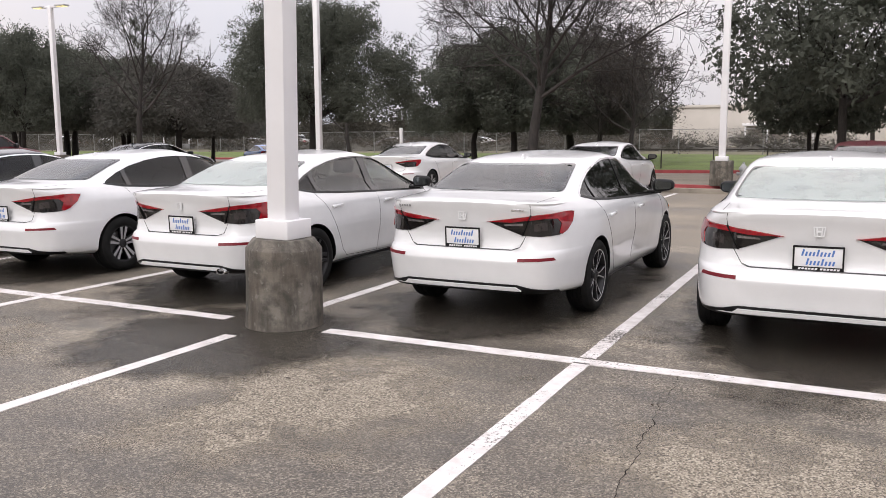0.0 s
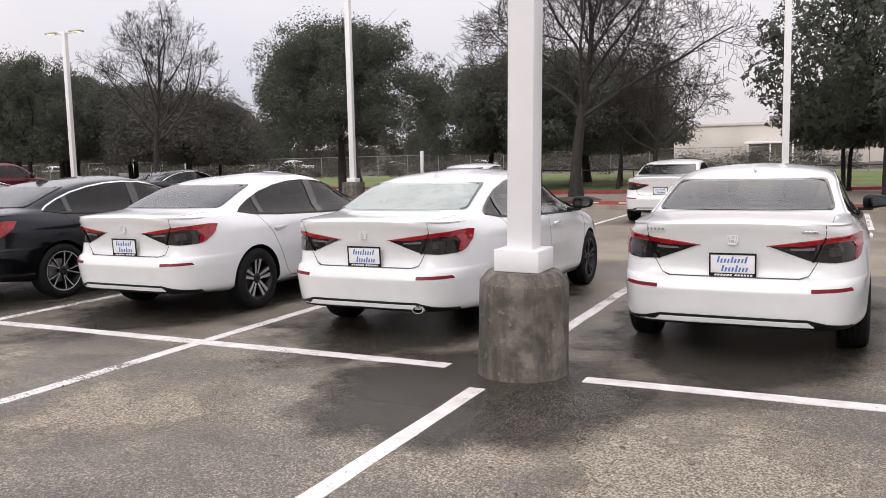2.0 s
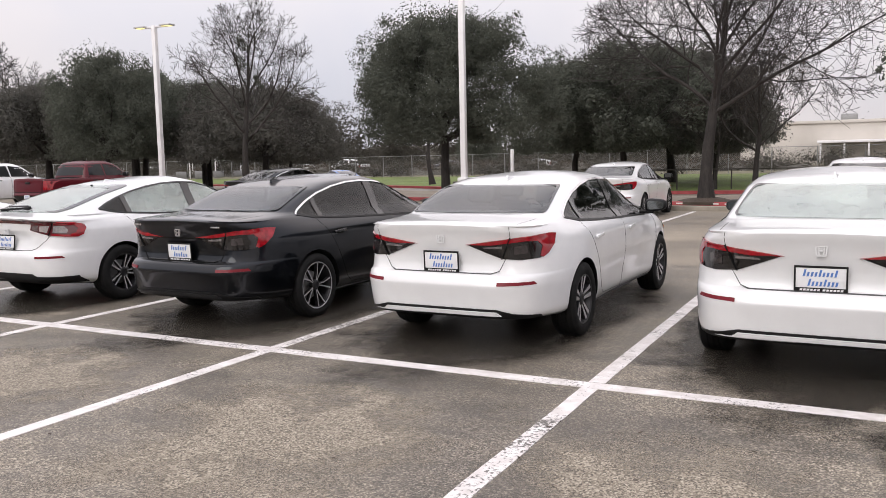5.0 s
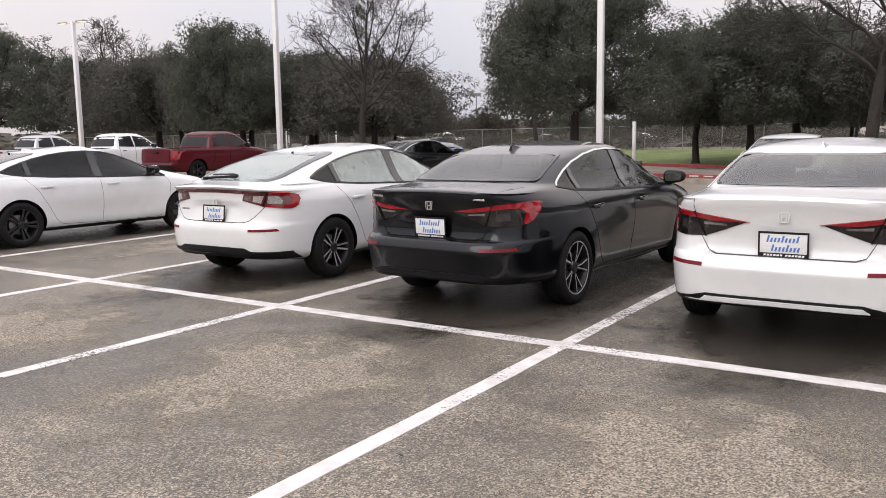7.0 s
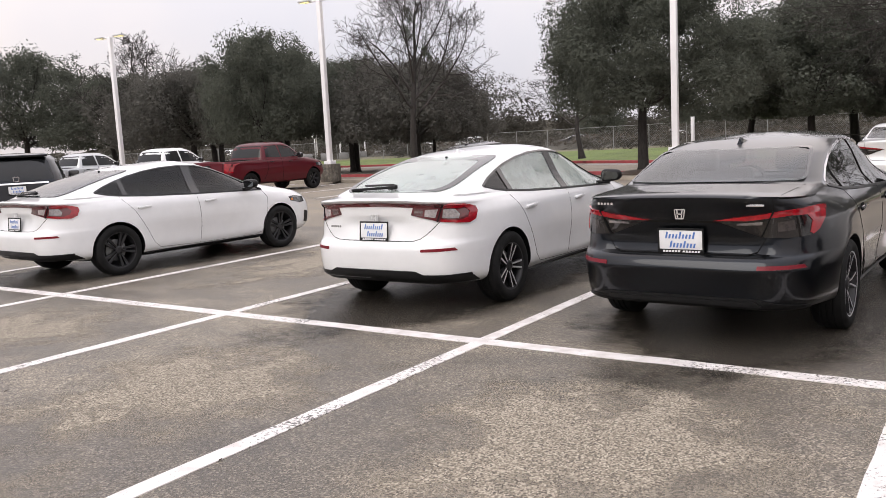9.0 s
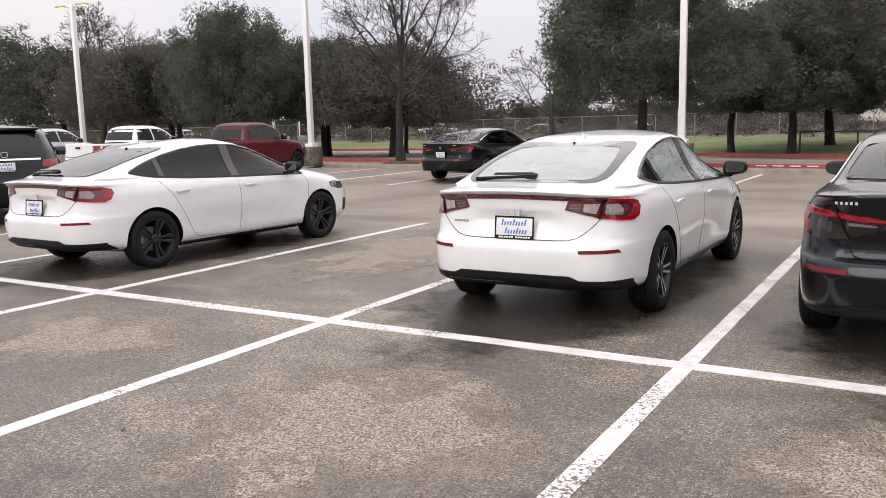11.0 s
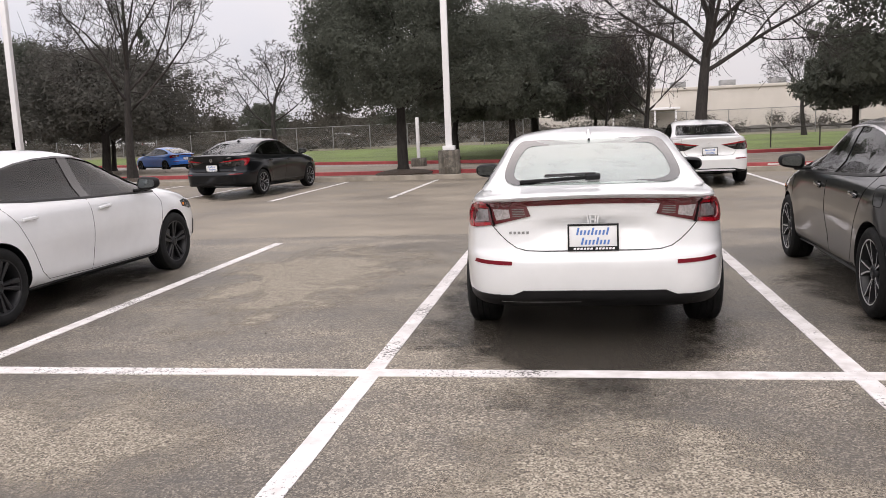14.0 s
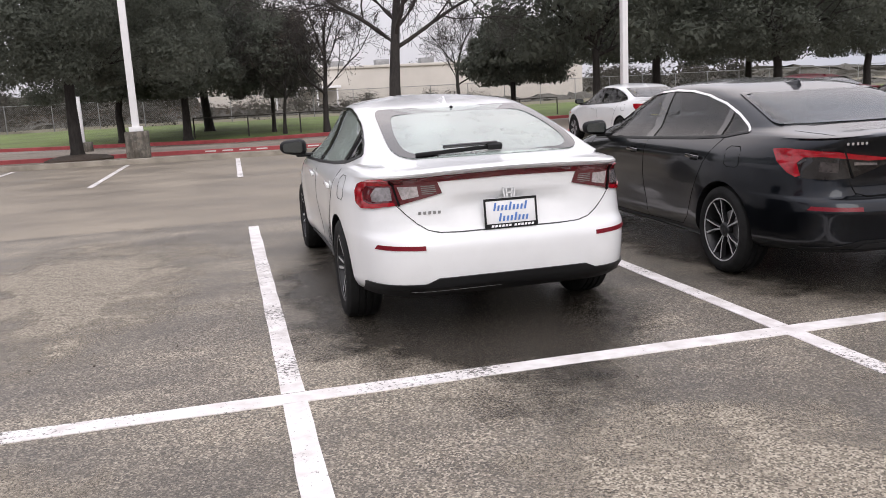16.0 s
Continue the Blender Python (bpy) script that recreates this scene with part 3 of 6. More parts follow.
def wheel_meshes(style, radius=0.325):
    """Tyre, rim and spokes; the wheel's outer face looks to +x, its middle at the origin."""
    key = (style, radius)
    if key in WHEELS:
        return WHEELS[key]
    rr = radius * {"split": 0.655, "touring": 0.715, "sport": 0.70, "twin": 0.665, "truck": 0.62}[style]
    prof = [(rr - 0.01, -0.105), (rr + 0.02, -0.112), (radius - 0.03, -0.112), (radius - 0.006, -0.092), (radius, -0.06)]
    for g in (-0.04, 0.0, 0.04):
        prof += [(radius, g - 0.006), (radius - 0.008, g - 0.004), (radius - 0.008, g + 0.004), (radius, g + 0.006)]
    prof += [(radius, 0.06), (radius - 0.006, 0.092), (radius - 0.03, 0.110), (radius - 0.05, 0.114), (rr + 0.03, 0.112), (rr + 0.006, 0.104), (rr - 0.01, 0.095)]
    tyre = lathe("tyre", prof, 36, M_RUBBER, axis="x")
    barrel = lathe("rim", [(rr + 0.004, 0.103), (rr - 0.006, 0.100), (rr - 0.014, 0.085), (rr - 0.03, 0.02), (rr - 0.03, -0.10), (0.05, -0.04), (0.0, -0.04)], 48,
                   [M_ALLOY if style in ("touring",) else M_ALLOY_DARK, M_ALLOY_DARK], [0, 1, 1, 1, 1, 1], axis="x")
    disc = lathe("brake_disc", [(0.0, 0.005), (0.13, 0.005), (0.14, 0.0), (0.14, -0.015), (0.0, -0.015)], 32, M_GALV, axis="x")
    arms = {"split": 10, "touring": 5, "sport": 5, "twin": 5, "truck": 6}[style]
    face = {"split": M_ALLOY, "touring": M_ALLOY, "sport": M_ALLOY_DARK, "twin": M_ALLOY, "truck": M_ALLOY_DARK}[style]
    spoke_sets = []
    wide = {"split": 0.034, "touring": 0.0135, "sport": 0.036, "twin": 0.022, "truck": 0.07}[style]

    def blade(r0, r1, a0, a1, w0, w1, x0, x1):
        """A bar from radius r0 at angle a0 to radius r1 at angle a1, with a bevelled outer face."""
        pts = []
        for r, a, w, x in ((r0, a0, w0, x0), (r1, a1, w1, x1)):
            c = Vector((0, r * math.sin(a), r * math.cos(a)))
            t = Vector((0, math.cos(a), -math.sin(a)))
            pts.append((c, t, w, x))
        vs, fs = [], []
        for c, t, w, x in pts:
            for s, dx in ((-1.25, -0.035), (-1.1, -0.004), (-0.8, 0.0), (0.8, 0.0), (1.1, -0.004), (1.25, -0.035)):
                vs.append(c + t * (w * 0.5 * s) + Vector((x + dx, 0, 0)))
        for k in range(5):
            fs.append((k, k + 1, k + 7, k + 6))
        return vs, fs, [1, 1, 0, 1, 1]
    step = 2 * math.pi / arms
    for i in range(arms):
        a = i * step
        if style == "split":
            sets = [(0.055, rr - 0.008, a, a + (0.13 if i % 2 else -0.13), 0.028, wide + 0.012, 0.075, 0.094)]
        elif style == "touring":
            sets = [(0.05, 0.55 * rr, a - 0.10, a - 0.16, wide, wide, 0.075, 0.085), (0.05, 0.55 * rr, a + 0.10, a + 0.16, wide, wide, 0.075, 0.085),
                    (0.52 * rr, rr - 0.006, a - 0.16, a - 0.27, wide, wide + 0.006, 0.085, 0.095), (0.52 * rr, rr - 0.006, a + 0.16, a + 0.20, wide, wide + 0.004, 0.085, 0.095)]
        elif style == "truck":
            sets = [(0.05, rr - 0.006, a, a, 0.05, wide, 0.06, 0.09)]
        else:
            d = 0.16 if style == "sport" else 0.17
            sets = [(0.05, rr - 0.006, a - 0.28, a - d, 0.018, wide, 0.075, 0.095), (0.05, rr - 0.006, a + 0.28, a + d, 0.018, wide, 0.075, 0.095)]
        vs, fs, ix = [], [], []
        for s in sets:
            v, f, m = blade(*s)
            fs += [tuple(q + len(vs) for q in g) for g in f]
            vs += v
            ix += m
        spoke_sets.append(mesh_from("spoke", vs, fs, [face, M_ALLOY_DARK], ix))
    hub = lathe("hub_cap", [(0.058, 0.04), (0.055, 0.074), (0.045, 0.084), (0.030, 0.086), (0.028, 0.081), (0.0, 0.081)], 24, M_ALLOY_DARK, axis="x")
    WHEELS[key] = (tyre, barrel, disc, hub, spoke_sets)
    return WHEELS[key]


def add_wheel(car, style, x, y, radius, label, turn=0.0):
    tyre, barrel, disc, hub, spokes = wheel_meshes(style, radius)
    side = 1 if x > 0 else -1
    w = new("wheel")
    w.parent = car
    w.matrix_basis = pose(x, y, radius, turn, 0, 0 if side > 0 else 180)
    w["label"] = label
    part("tyre", tyre, w)
    part("rim", barrel, w)
    part("brake_disc", disc, w)
    part("hub_cap", hub, w)
    for s in spokes:
        part("spoke", s, w)


# bodies -------------------------------------------------------------------
SEDAN = smooth_levels([
    (0.205, -0.30, 3.40, 0.74, 6, 5), (0.22, -0.36, 3.46, 0.80, 6, 5), (0.25, -0.62, 3.53, 0.845, 6, 5), (0.285, -0.93, 3.57, 0.868, 6, 5), (0.305, -0.985, 3.59, 0.878, 6, 5),
    (0.34, -0.998, 3.61, 0.887, 6, 5), (0.40, -1.010, 3.625, 0.892, 6, 5), (0.47, -1.024, 3.634, 0.894, 6, 5), (0.545, -1.040, 3.63, 0.897, 6, 5), (0.562, -1.040, 3.628, 0.897, 6, 5), (0.605, -1.024, 3.615, 0.899, 6, 5),
    (0.628, -1.006, 3.605, 0.900, 6, 5), (0.64, -0.985, 3.60, 0.900, 6, 5), (0.655, -0.968, 3.595, 0.900, 6, 5), (0.70, -0.956, 3.57, 0.900, 6, 5), (0.78, -0.945, 3.50, 0.897, 6, 5),
    (0.85, -0.945, 3.38, 0.892, 6, 4.6), (0.90, -0.955, 3.18, 0.882, 6, 4.6), (0.94, -0.968, 2.96, 0.868, 6, 4.6), (0.975, -0.982, 2.78, 0.850, 6.5, 4.6), (1.005, -0.995, 2.64, 0.828, 7, 4.6),
    (1.030, -1.000, 2.53, 0.806, 7, 4.6), (1.045, -0.985, 2.46, 0.788, 9, 4.6), (1.054, -0.94, 2.43, 0.775, 9, 4.6), (1.062, -0.82, 2.41, 0.766, 9, 4.6), (1.072, -0.60, 2.385, 0.757, 9, 4.6), (1.085, -0.42, 2.35, 0.748, 9, 4.6),
    (1.10, -0.355, 2.31, 0.744, 9, 4.6), (1.15, -0.235, 2.19, 0.722, 9, 4.6), (1.20, -0.105, 2.06, 0.700, 9, 4.6), (1.25, 0.03, 1.93, 0.678, 9, 4.6), (1.30, 0.185, 1.77, 0.658, 9, 4.6), (1.34, 0.37, 1.63, 0.634, 9, 4.6), (1.362, 0.49, 1.55, 0.614, 8.5, 4.4), (1.378, 0.60, 1.47, 0.592, 7.5, 4.2), (1.392, 0.73, 1.38, 0.555, 6, 3.8), (1.405, 0.88, 1.31, 0.47, 4, 3), (1.416, 1.00, 1.26, 0.35, 3, 2.6), (1.423, 1.10, 1.23, 0.22, 2.4, 2.4), (1.426, 1.17, 1.21, 0.08, 2, 2)], 0.03)

HATCH = smooth_levels([
    (0.205, -0.30, 3.40, 0.74, 6, 5), (0.22, -0.36, 3.46, 0.80, 6, 5), (0.25, -0.60, 3.53, 0.845, 6, 5), (0.285, -0.82, 3.57, 0.868, 6, 5), (0.31, -0.865, 3.59, 0.878, 6, 5),
    (0.34, -0.888, 3.61, 0.887, 6, 5), (0.40, -0.902, 3.625, 0.892, 6, 5), (0.47, -0.911, 3.634, 0.894, 6, 5), (0.56, -0.915, 3.63, 0.897, 6, 5), (0.605, -0.908, 3.615, 0.899, 6, 5),
    (0.63, -0.885, 3.605, 0.900, 6, 5), (0.65, -0.862, 3.60, 0.900, 6, 5), (0.70, -0.848, 3.57, 0.900, 6, 5), (0.78, -0.838, 3.50, 0.897, 6, 5),
    (0.85, -0.834, 3.38, 0.892, 6, 4.6), (0.90, -0.834, 3.18, 0.882, 6, 4.6), (0.945, -0.836, 2.94, 0.866, 6, 4.6), (0.975, -0.842, 2.78, 0.850, 6.5, 4.6), (0.985, -0.856, 2.74, 0.844, 7, 4.6), (0.994, -0.884, 2.70, 0.838, 7, 4.6), (1.006, -0.893, 2.65, 0.830, 7, 4.6),
    (1.016, -0.874, 2.60, 0.820, 7, 4.6), (1.024, -0.80, 2.55, 0.812, 6.5, 4.6), (1.034, -0.69, 2.50, 0.802, 6, 4.6), (1.05, -0.615, 2.45, 0.785, 9, 4.6), (1.08, -0.53, 2.36, 0.760, 9, 4.6),
    (1.12, -0.415, 2.26, 0.735, 9, 4.6), (1.16, -0.295, 2.16, 0.712, 9, 4.6), (1.20, -0.165, 2.06, 0.690, 9, 4.6), (1.25, 0.02, 1.93, 0.664, 9, 4.6), (1.30, 0.255, 1.77, 0.648, 9, 4.6), (1.34, 0.45, 1.63, 0.626, 9, 4.6), (1.362, 0.575, 1.55, 0.608, 8.5, 4.4), (1.378, 0.685, 1.47, 0.588, 7.5, 4.2), (1.392, 0.81, 1.38, 0.553, 6, 3.8), (1.405, 0.94, 1.31, 0.47, 4, 3), (1.416, 1.05, 1.26, 0.35, 3, 2.6), (1.423, 1.12, 1.23, 0.22, 2.4, 2.4), (1.426, 1.17, 1.21, 0.08, 2, 2)], 0.03)


def boot_face(x, y, z):
    """The flank's shape, and a boot lid that leans in towards its lower edge between the lamps."""
    x, y, z = flank(x, y, z)
    if y < -0.8 and 0.648 < z < 0.875:
        a = min(1.0, max(0.0, (0.875 - z) / 0.18))
        b = min(1.0, max(0.0, (0.60 - abs(x)) / 0.12))
        y += 0.042 * a * a * (3 - 2 * a) * b * b * (3 - 2 * b)
    return x, y, z


def tailgate_face(x, y, z):
    """The flank's shape, and a tailgate hollowed round the plate under a soft ledge."""
    x, y, z = flank(x, y, z)
    if y < -0.7 and 0.655 < z < 0.868:
        a = min(1.0, max(0.0, (0.862 - z) / 0.05)) * min(1.0, max(0.0, (z - 0.655) / 0.14))
        b = min(1.0, max(0.0, (0.43 - abs(x)) / 0.19))
        y += 0.030 * a * a * (3 - 2 * a) * b * b * (3 - 2 * b)
    return x, y, z


def flank(x, y, z):
    """Hollows the lower doors, swells the wings over the wheels, and creases the shoulder."""
    if 0.74 < z < 0.96 and -0.55 < y < 3.2:
        fade = min(1.0, (y + 0.55) / 0.3, (3.2 - y) / 0.5)
        d = 0.900 - z
        k = max(0.0, 1 - d / 0.15) ** 2 if d > 0 else max(0.0, 1 + d / 0.05)
        x *= 1 + 0.0125 * fade * k
    if 0.22 < z < 0.95:
        for yc in (0.0, 2.735):
            d = math.hypot(y - yc, (z - 0.33) * 0.9)
            x *= 1 + 0.012 * math.exp(-((d - 0.36) / 0.16) ** 2)
        if 0.3 < y < 2.45:
            k = math.sin(math.pi * (y - 0.3) / 2.15)
            x *= 1 - 0.040 * k * math.exp(-((z - 0.37) / 0.20) ** 2)
    return x, y, z


SEDAN_DLO = [(-0.140, 1.045), (-0.065, 1.092), (0.09, 1.162), (0.31, 1.238), (0.58, 1.298), (0.87, 1.333), (1.15, 1.342), (1.42, 1.328), (1.70, 1.278), (1.98, 1.168), (2.20, 1.055), (2.44, 0.925),
             (2.42, 0.915), (1.9, 0.932), (1.25, 0.950), (0.5, 0.978), (0.10, 1.004)]
HATCH_DLO = [(-0.19, 1.072), (-0.06, 1.128), (0.12, 1.188), (0.34, 1.250), (0.60, 1.302), (0.87, 1.334), (1.15, 1.344), (1.42, 1.330), (1.70, 1.278), (1.98, 1.168), (2.20, 1.055), (2.44, 0.925),
             (2.42, 0.915), (1.9, 0.932), (1.25, 0.950), (0.5, 0.982), (0.12, 1.012), (-0.06, 1.040)]


def between(outline, y0, y1):
    """The part of a (y, z) outline between two uprights."""
    bm = bmesh.new()
    bm.faces.new([bm.verts.new((p[0], p[1], 0)) for p in outline])
    for y, s in ((y0, -1), (y1, 1)):
        bmesh.ops.bisect_plane(bm, geom=bm.verts[:] + bm.edges[:] + bm.faces[:], dist=1e-6, plane_co=(y, 0, 0), plane_no=(s, 0, 0), clear_outer=True)
    f = max(bm.faces, key=lambda g: g.calc_area())
    pts = [(v.co.x, v.co.y) for v in f.verts]
    bm.free()
    return pts


PLATE_SETS = {}


def plate_meshes():
    """A plate with blue lettering blocks in a black frame; its face looks to -y."""
    if PLATE_SETS:
        return PLATE_SETS
    w, h = 0.300, 0.150
    PLATE_SETS["plate"] = box_me("plate", (w, 0.004, h), (0, 0, 0), M_PLATE, 0.0015)
    bm = bmesh.new()
    for sx, sz, cx, cz in ((0.322, 0.014, 0, 0.076), (0.322, 0.026, 0, -0.075), (0.011, 0.14, -0.1555, 0), (0.011, 0.14, 0.1555, 0)):
        b = box_bm(sx, 0.010, sz, (cx, -0.001, cz), 0.002)
        me = bpy.data.meshes.new("t")
        b.to_mesh(me)
        b.free()
        bm.from_mesh(me)
    PLATE_SETS["frame"] = bm_mesh("plate_frame", bm, M_PLASTIC)

    def blocks(rows, m, y):
        vs, fs = [], []
        for x0, z0, bw, bh, lean in rows:
            k = len(vs)
            for dx, dz in ((0, 0), (bw, 0), (bw + lean, bh), (lean, bh)):
                vs.append((x0 + dx, y, z0 + dz))
            fs.append((k, k + 1, k + 2, k + 3))
        me = mesh_from("print", vs, fs, m)
        return me
    lean = 0.24
    rows = []
    # two slanted rows of plain bars
    for z, h, x, count in ((0.012, 0.030, -0.108, 9), (-0.050, 0.030, -0.078, 8)):
        for i in range(count):
            tall = h + (0.016 if i % 4 == 0 else 0.0)
            rows.append((x + 0.0235 * i, z, 0.0125, tall, tall * lean))
    PLATE_SETS["print"] = blocks(rows, M_PLATE_BLUE, -0.0045)
    PLATE_SETS["frame_print"] = blocks([(-0.125 + 0.021 * i + (0.012 if i > 5 else 0), -0.082, 0.015, 0.013, 0.004) for i in range(12)], M_PLATE, -0.0075)
    return PLATE_SETS


def add_plate(car, y, z, tilt=8.0):
    s = plate_meshes()
    p = part("number_plate", s["plate"], car, "white dealer plate with blue print in a black frame", pose(0, y, z, -tilt, 0, 0))
    part("plate_frame", s["frame"], p)
    part("print", s["print"], p, "blue printed blocks")
    part("frame_print", s["frame_print"], p, "white blocks on the frame")


def seat_mesh():
    bm = box_bm(0.50, 0.14, 0.62, (0, 0, 0.31), 0.06, 3, taper=0.86)
    me = bpy.data.meshes.new("t")
    b = box_bm(0.27, 0.10, 0.17, (0, 0.0, 0.74), 0.045, 3)
    b.to_mesh(me)
    b.free()
    bm.from_mesh(me)
    return bm_mesh("seat", bm, M_INTERIOR, True, 60)


SEAT = seat_mesh()


def loop_shape(name, pts, width, depth, m):
    """A flat bar along points in x, z; its face looks to -y."""
    vs, fs = [], []
    for p, q in zip(pts, pts[1:]):
        p, q = Vector(p), Vector(q)
        d = (q - p).normalized()
        s = Vector((-d.y, d.x)) * width / 2
        k = len(vs)
        for yy in (-depth, 0):
            vs += [(p.x + s.x, yy, p.y + s.y), (q.x + s.x, yy, q.y + s.y), (q.x - s.x, yy, q.y - s.y), (p.x - s.x, yy, p.y - s.y)]
        fs += [(k, k + 1, k + 2, k + 3), (k, k + 4, k + 5, k + 1), (k + 1, k + 5, k + 6, k + 2), (k + 2, k + 6, k + 7, k + 3), (k + 3, k + 7, k + 4, k)]
    return mesh_from(name, vs, fs, m)


def mirror_shell(side):
    """A wing mirror's housing: a rounded wedge, lower at its outer end."""
    bm = box_bm(0.235, 0.125, 0.165, (0, 0, 0), 0.062, 4)
    for v in bm.verts:
        f = 0.5 + side * v.co.x / 0.235
        v.co.z *= 1.0 - 0.34 * f
        v.co.z += 0.012 * f
        v.co.y *= 1.0 - 0.25 * f
    return bm_mesh("wing_mirror", bm, M_PLASTIC, True, 50)


def mirror_pane(side):
    """The mirror's pane: a rounded plate, lower at its outer end."""
    bm = bmesh.new()
    rim = rounded([(-0.085, -0.046), (0.085, -0.034), (0.085, 0.040), (-0.085, 0.056)], 0.03)
    for y in (-0.006, 0.0):
        f = bm.faces.new([bm.verts.new((side * x, y, z)) for x, z in rim])
        f.normal_update()
    n = len(rim)
    bm.verts.ensure_lookup_table()
    for i in range(n):
        j = (i + 1) % n
        bm.faces.new((bm.verts[i], bm.verts[j], bm.verts[n + j], bm.verts[n + i]))
    bmesh.ops.recalc_face_normals(bm, faces=bm.faces)
    return bm


def build_compact(name, label, hatch, paint, wheels, m, dlo_trim, glass_side, glass_rear, exhaust=False, word_bars=True, side_sticker=False, badge=None):
    """A compact four-door saloon or a five-door hatchback with all its parts."""
    car = thing(name, label, "car", m, "parked cars")
    gap_mat = M_SEAM if paint is M_BLACK_PAINT else M_GAP
    levels = HATCH if hatch else SEDAN
    verts, faces = stack(levels, 1.30, 48, shape=tailgate_face if hatch else boot_face)
    skin = Skin(verts, faces)
    mats = [paint, M_PLASTIC, M_INTERIOR]
    idx = []
    for f in faces:
        zs = [verts[i][2] for i in f[:4]]
        idx.append(1 if max(zs) < 0.287 and sum(zs) / len(zs) < 0.26 else 0)
    me = mesh_from("body", verts, faces, mats, idx, True, 38)
    dlo = HATCH_DLO if hatch else SEDAN_DLO
    inner = [(0.50, 0.16, 2.2, 0.68, 6, 5), (0.95, 0.16, 2.28, 0.72, 6, 5), (1.0, 0.10, 2.28, 0.715, 6, 5)]
    for lv in levels:
        if 1.085 < lv[0] < 1.365:
            inner.append((lv[0] - 0.02, lv[1] + 0.07, lv[2] - 0.075, lv[3] - 0.035, lv[4], lv[5]))
    cv, cf = stack(inner, 1.30, 24, shape=None)
    cavity = mesh_from("cutter", cv, cf, mats, [2] * len(cf))
    if hatch:
        glass_out = rounded([(-0.53, 1.050), (-0.600, 1.090), (-0.585, 1.20), (-0.540, 1.326), (0.540, 1.326), (0.585, 1.20), (0.600, 1.090), (0.53, 1.050)], 0.06)
        clear_out = rounded([(-0.46, 1.064), (-0.535, 1.098), (-0.520, 1.20), (-0.465, 1.288), (0.465, 1.288), (0.520, 1.20), (0.535, 1.098), (0.46, 1.064)], 0.06)
        rear_cut = prism(clear_out, "y", -1.6, 0.6, mats, 1)
    else:
        glass_out = rounded([(-0.650, 1.088), (-0.615, 1.20), (-0.575, 1.306), (0.575, 1.306), (0.615, 1.20), (0.650, 1.088)], 0.035)
        clear_out = rounded([(-0.637, 1.094), (-0.603, 1.20), (-0.565, 1.297), (0.565, 1.297), (0.603, 1.20), (0.637, 1.094)], 0.035)
        rear_cut = prism(clear_out, "y", -1.6, 0.7, mats, 1)
    wind_out = [(-0.66, 1.02), (-0.60, 1.18), (-0.50, 1.345), (0.50, 1.345), (0.60, 1.18), (0.66, 1.02)]
    wells = []
    for yc in (0.0, 2.735):
        for s in (1, -1):
            ring = [(yc + 0.362 * math.cos(2 * math.pi * i / 48), 0.325 + 0.362 * math.sin(2 * math.pi * i / 48)) for i in range(48)]
            wells.append(prism(ring, "x", s * 0.58, s * 1.1, mats, 1))
    body = carve(me, [cavity, prism(dlo, "x", -1.2, 1.2, mats, 1), rear_cut, prism(wind_out, "y", 1.45, 3.2, mats, 1)] + wells)
    body.name = "body"
    part("body", body, car)
    # glass
    if not hatch:
        part("glass_border", frit_ring(skin, glass_out, rounded([(-0.634, 1.098), (-0.600, 1.20), (-0.561, 1.295), (0.561, 1.295), (0.600, 1.20), (0.634, 1.098)], 0.035)), car, "dark printed border of the rear glass")
    part("rear_window", skin.patch("rear_window", glass_out, "y", -1, glass_rear, 0.006, 0.004, 0.04), car, "sloping rear window glass")
    part("windscreen", skin.patch("windscreen", wind_out, "y", 1, M_GLASS_CLEAR, 0.004, 0.004, 0.09), car)
    cuts = [(-0.5, 0.185), (0.215, 1.20), (1.31, 2.45)]
    for s in (1, -1):
        for y0, y1 in cuts:
            part("side_window", skin.patch("side_window", between(dlo, y0, y1), "x", s, M_GLASS_DARK if y0 < 0 else glass_side, -0.004, 0.004, 0.08), car, "tinted side window pane")
        part("door_pillar", skin.patch("door_pillar", between(dlo, 1.19, 1.32), "x", s, M_GLOSS_BLACK, 0.003, 0.03, 0.08), car, "gloss black door pillar")
        part("window_divider", skin.patch("window_divider", between(dlo, 0.165, 0.235), "x", s, M_GLOSS_BLACK, 0.003, 0.03, 0.08), car)
        top = dlo[:12]
        part("window_trim", skin.strip("window_trim", top, "x", s, dlo_trim, 0.015, 0.006, 0.012), car, "bright window surround" if dlo_trim is M_CHROME else "")
        part("window_seal", skin.strip("window_seal", dlo[11:] + dlo[:1], "x", s, M_PLASTIC, 0.018, 0.005, 0.012), car)
        # seams of the doors
        part("door_seam", skin.strip("door_seam", [(0.10, 1.00), (0.15, 0.93), (0.27, 0.80), (0.42, 0.55), (0.52, 0.36), (0.62, 0.285), (1.27, 0.262)], "x", s, gap_mat, 0.0038), car)
        part("door_seam", skin.strip("door_seam", [(1.24, 0.945), (1.27, 0.80), (1.29, 0.5), (1.27, 0.262)], "x", s, gap_mat, 0.0038), car)
        part("door_seam", skin.strip("door_seam", [(2.40, 0.93), (2.50, 0.80), (2.46, 0.55), (2.36, 0.30), (2.25, 0.262), (1.27, 0.262)], "x", s, gap_mat, 0.0038), car)
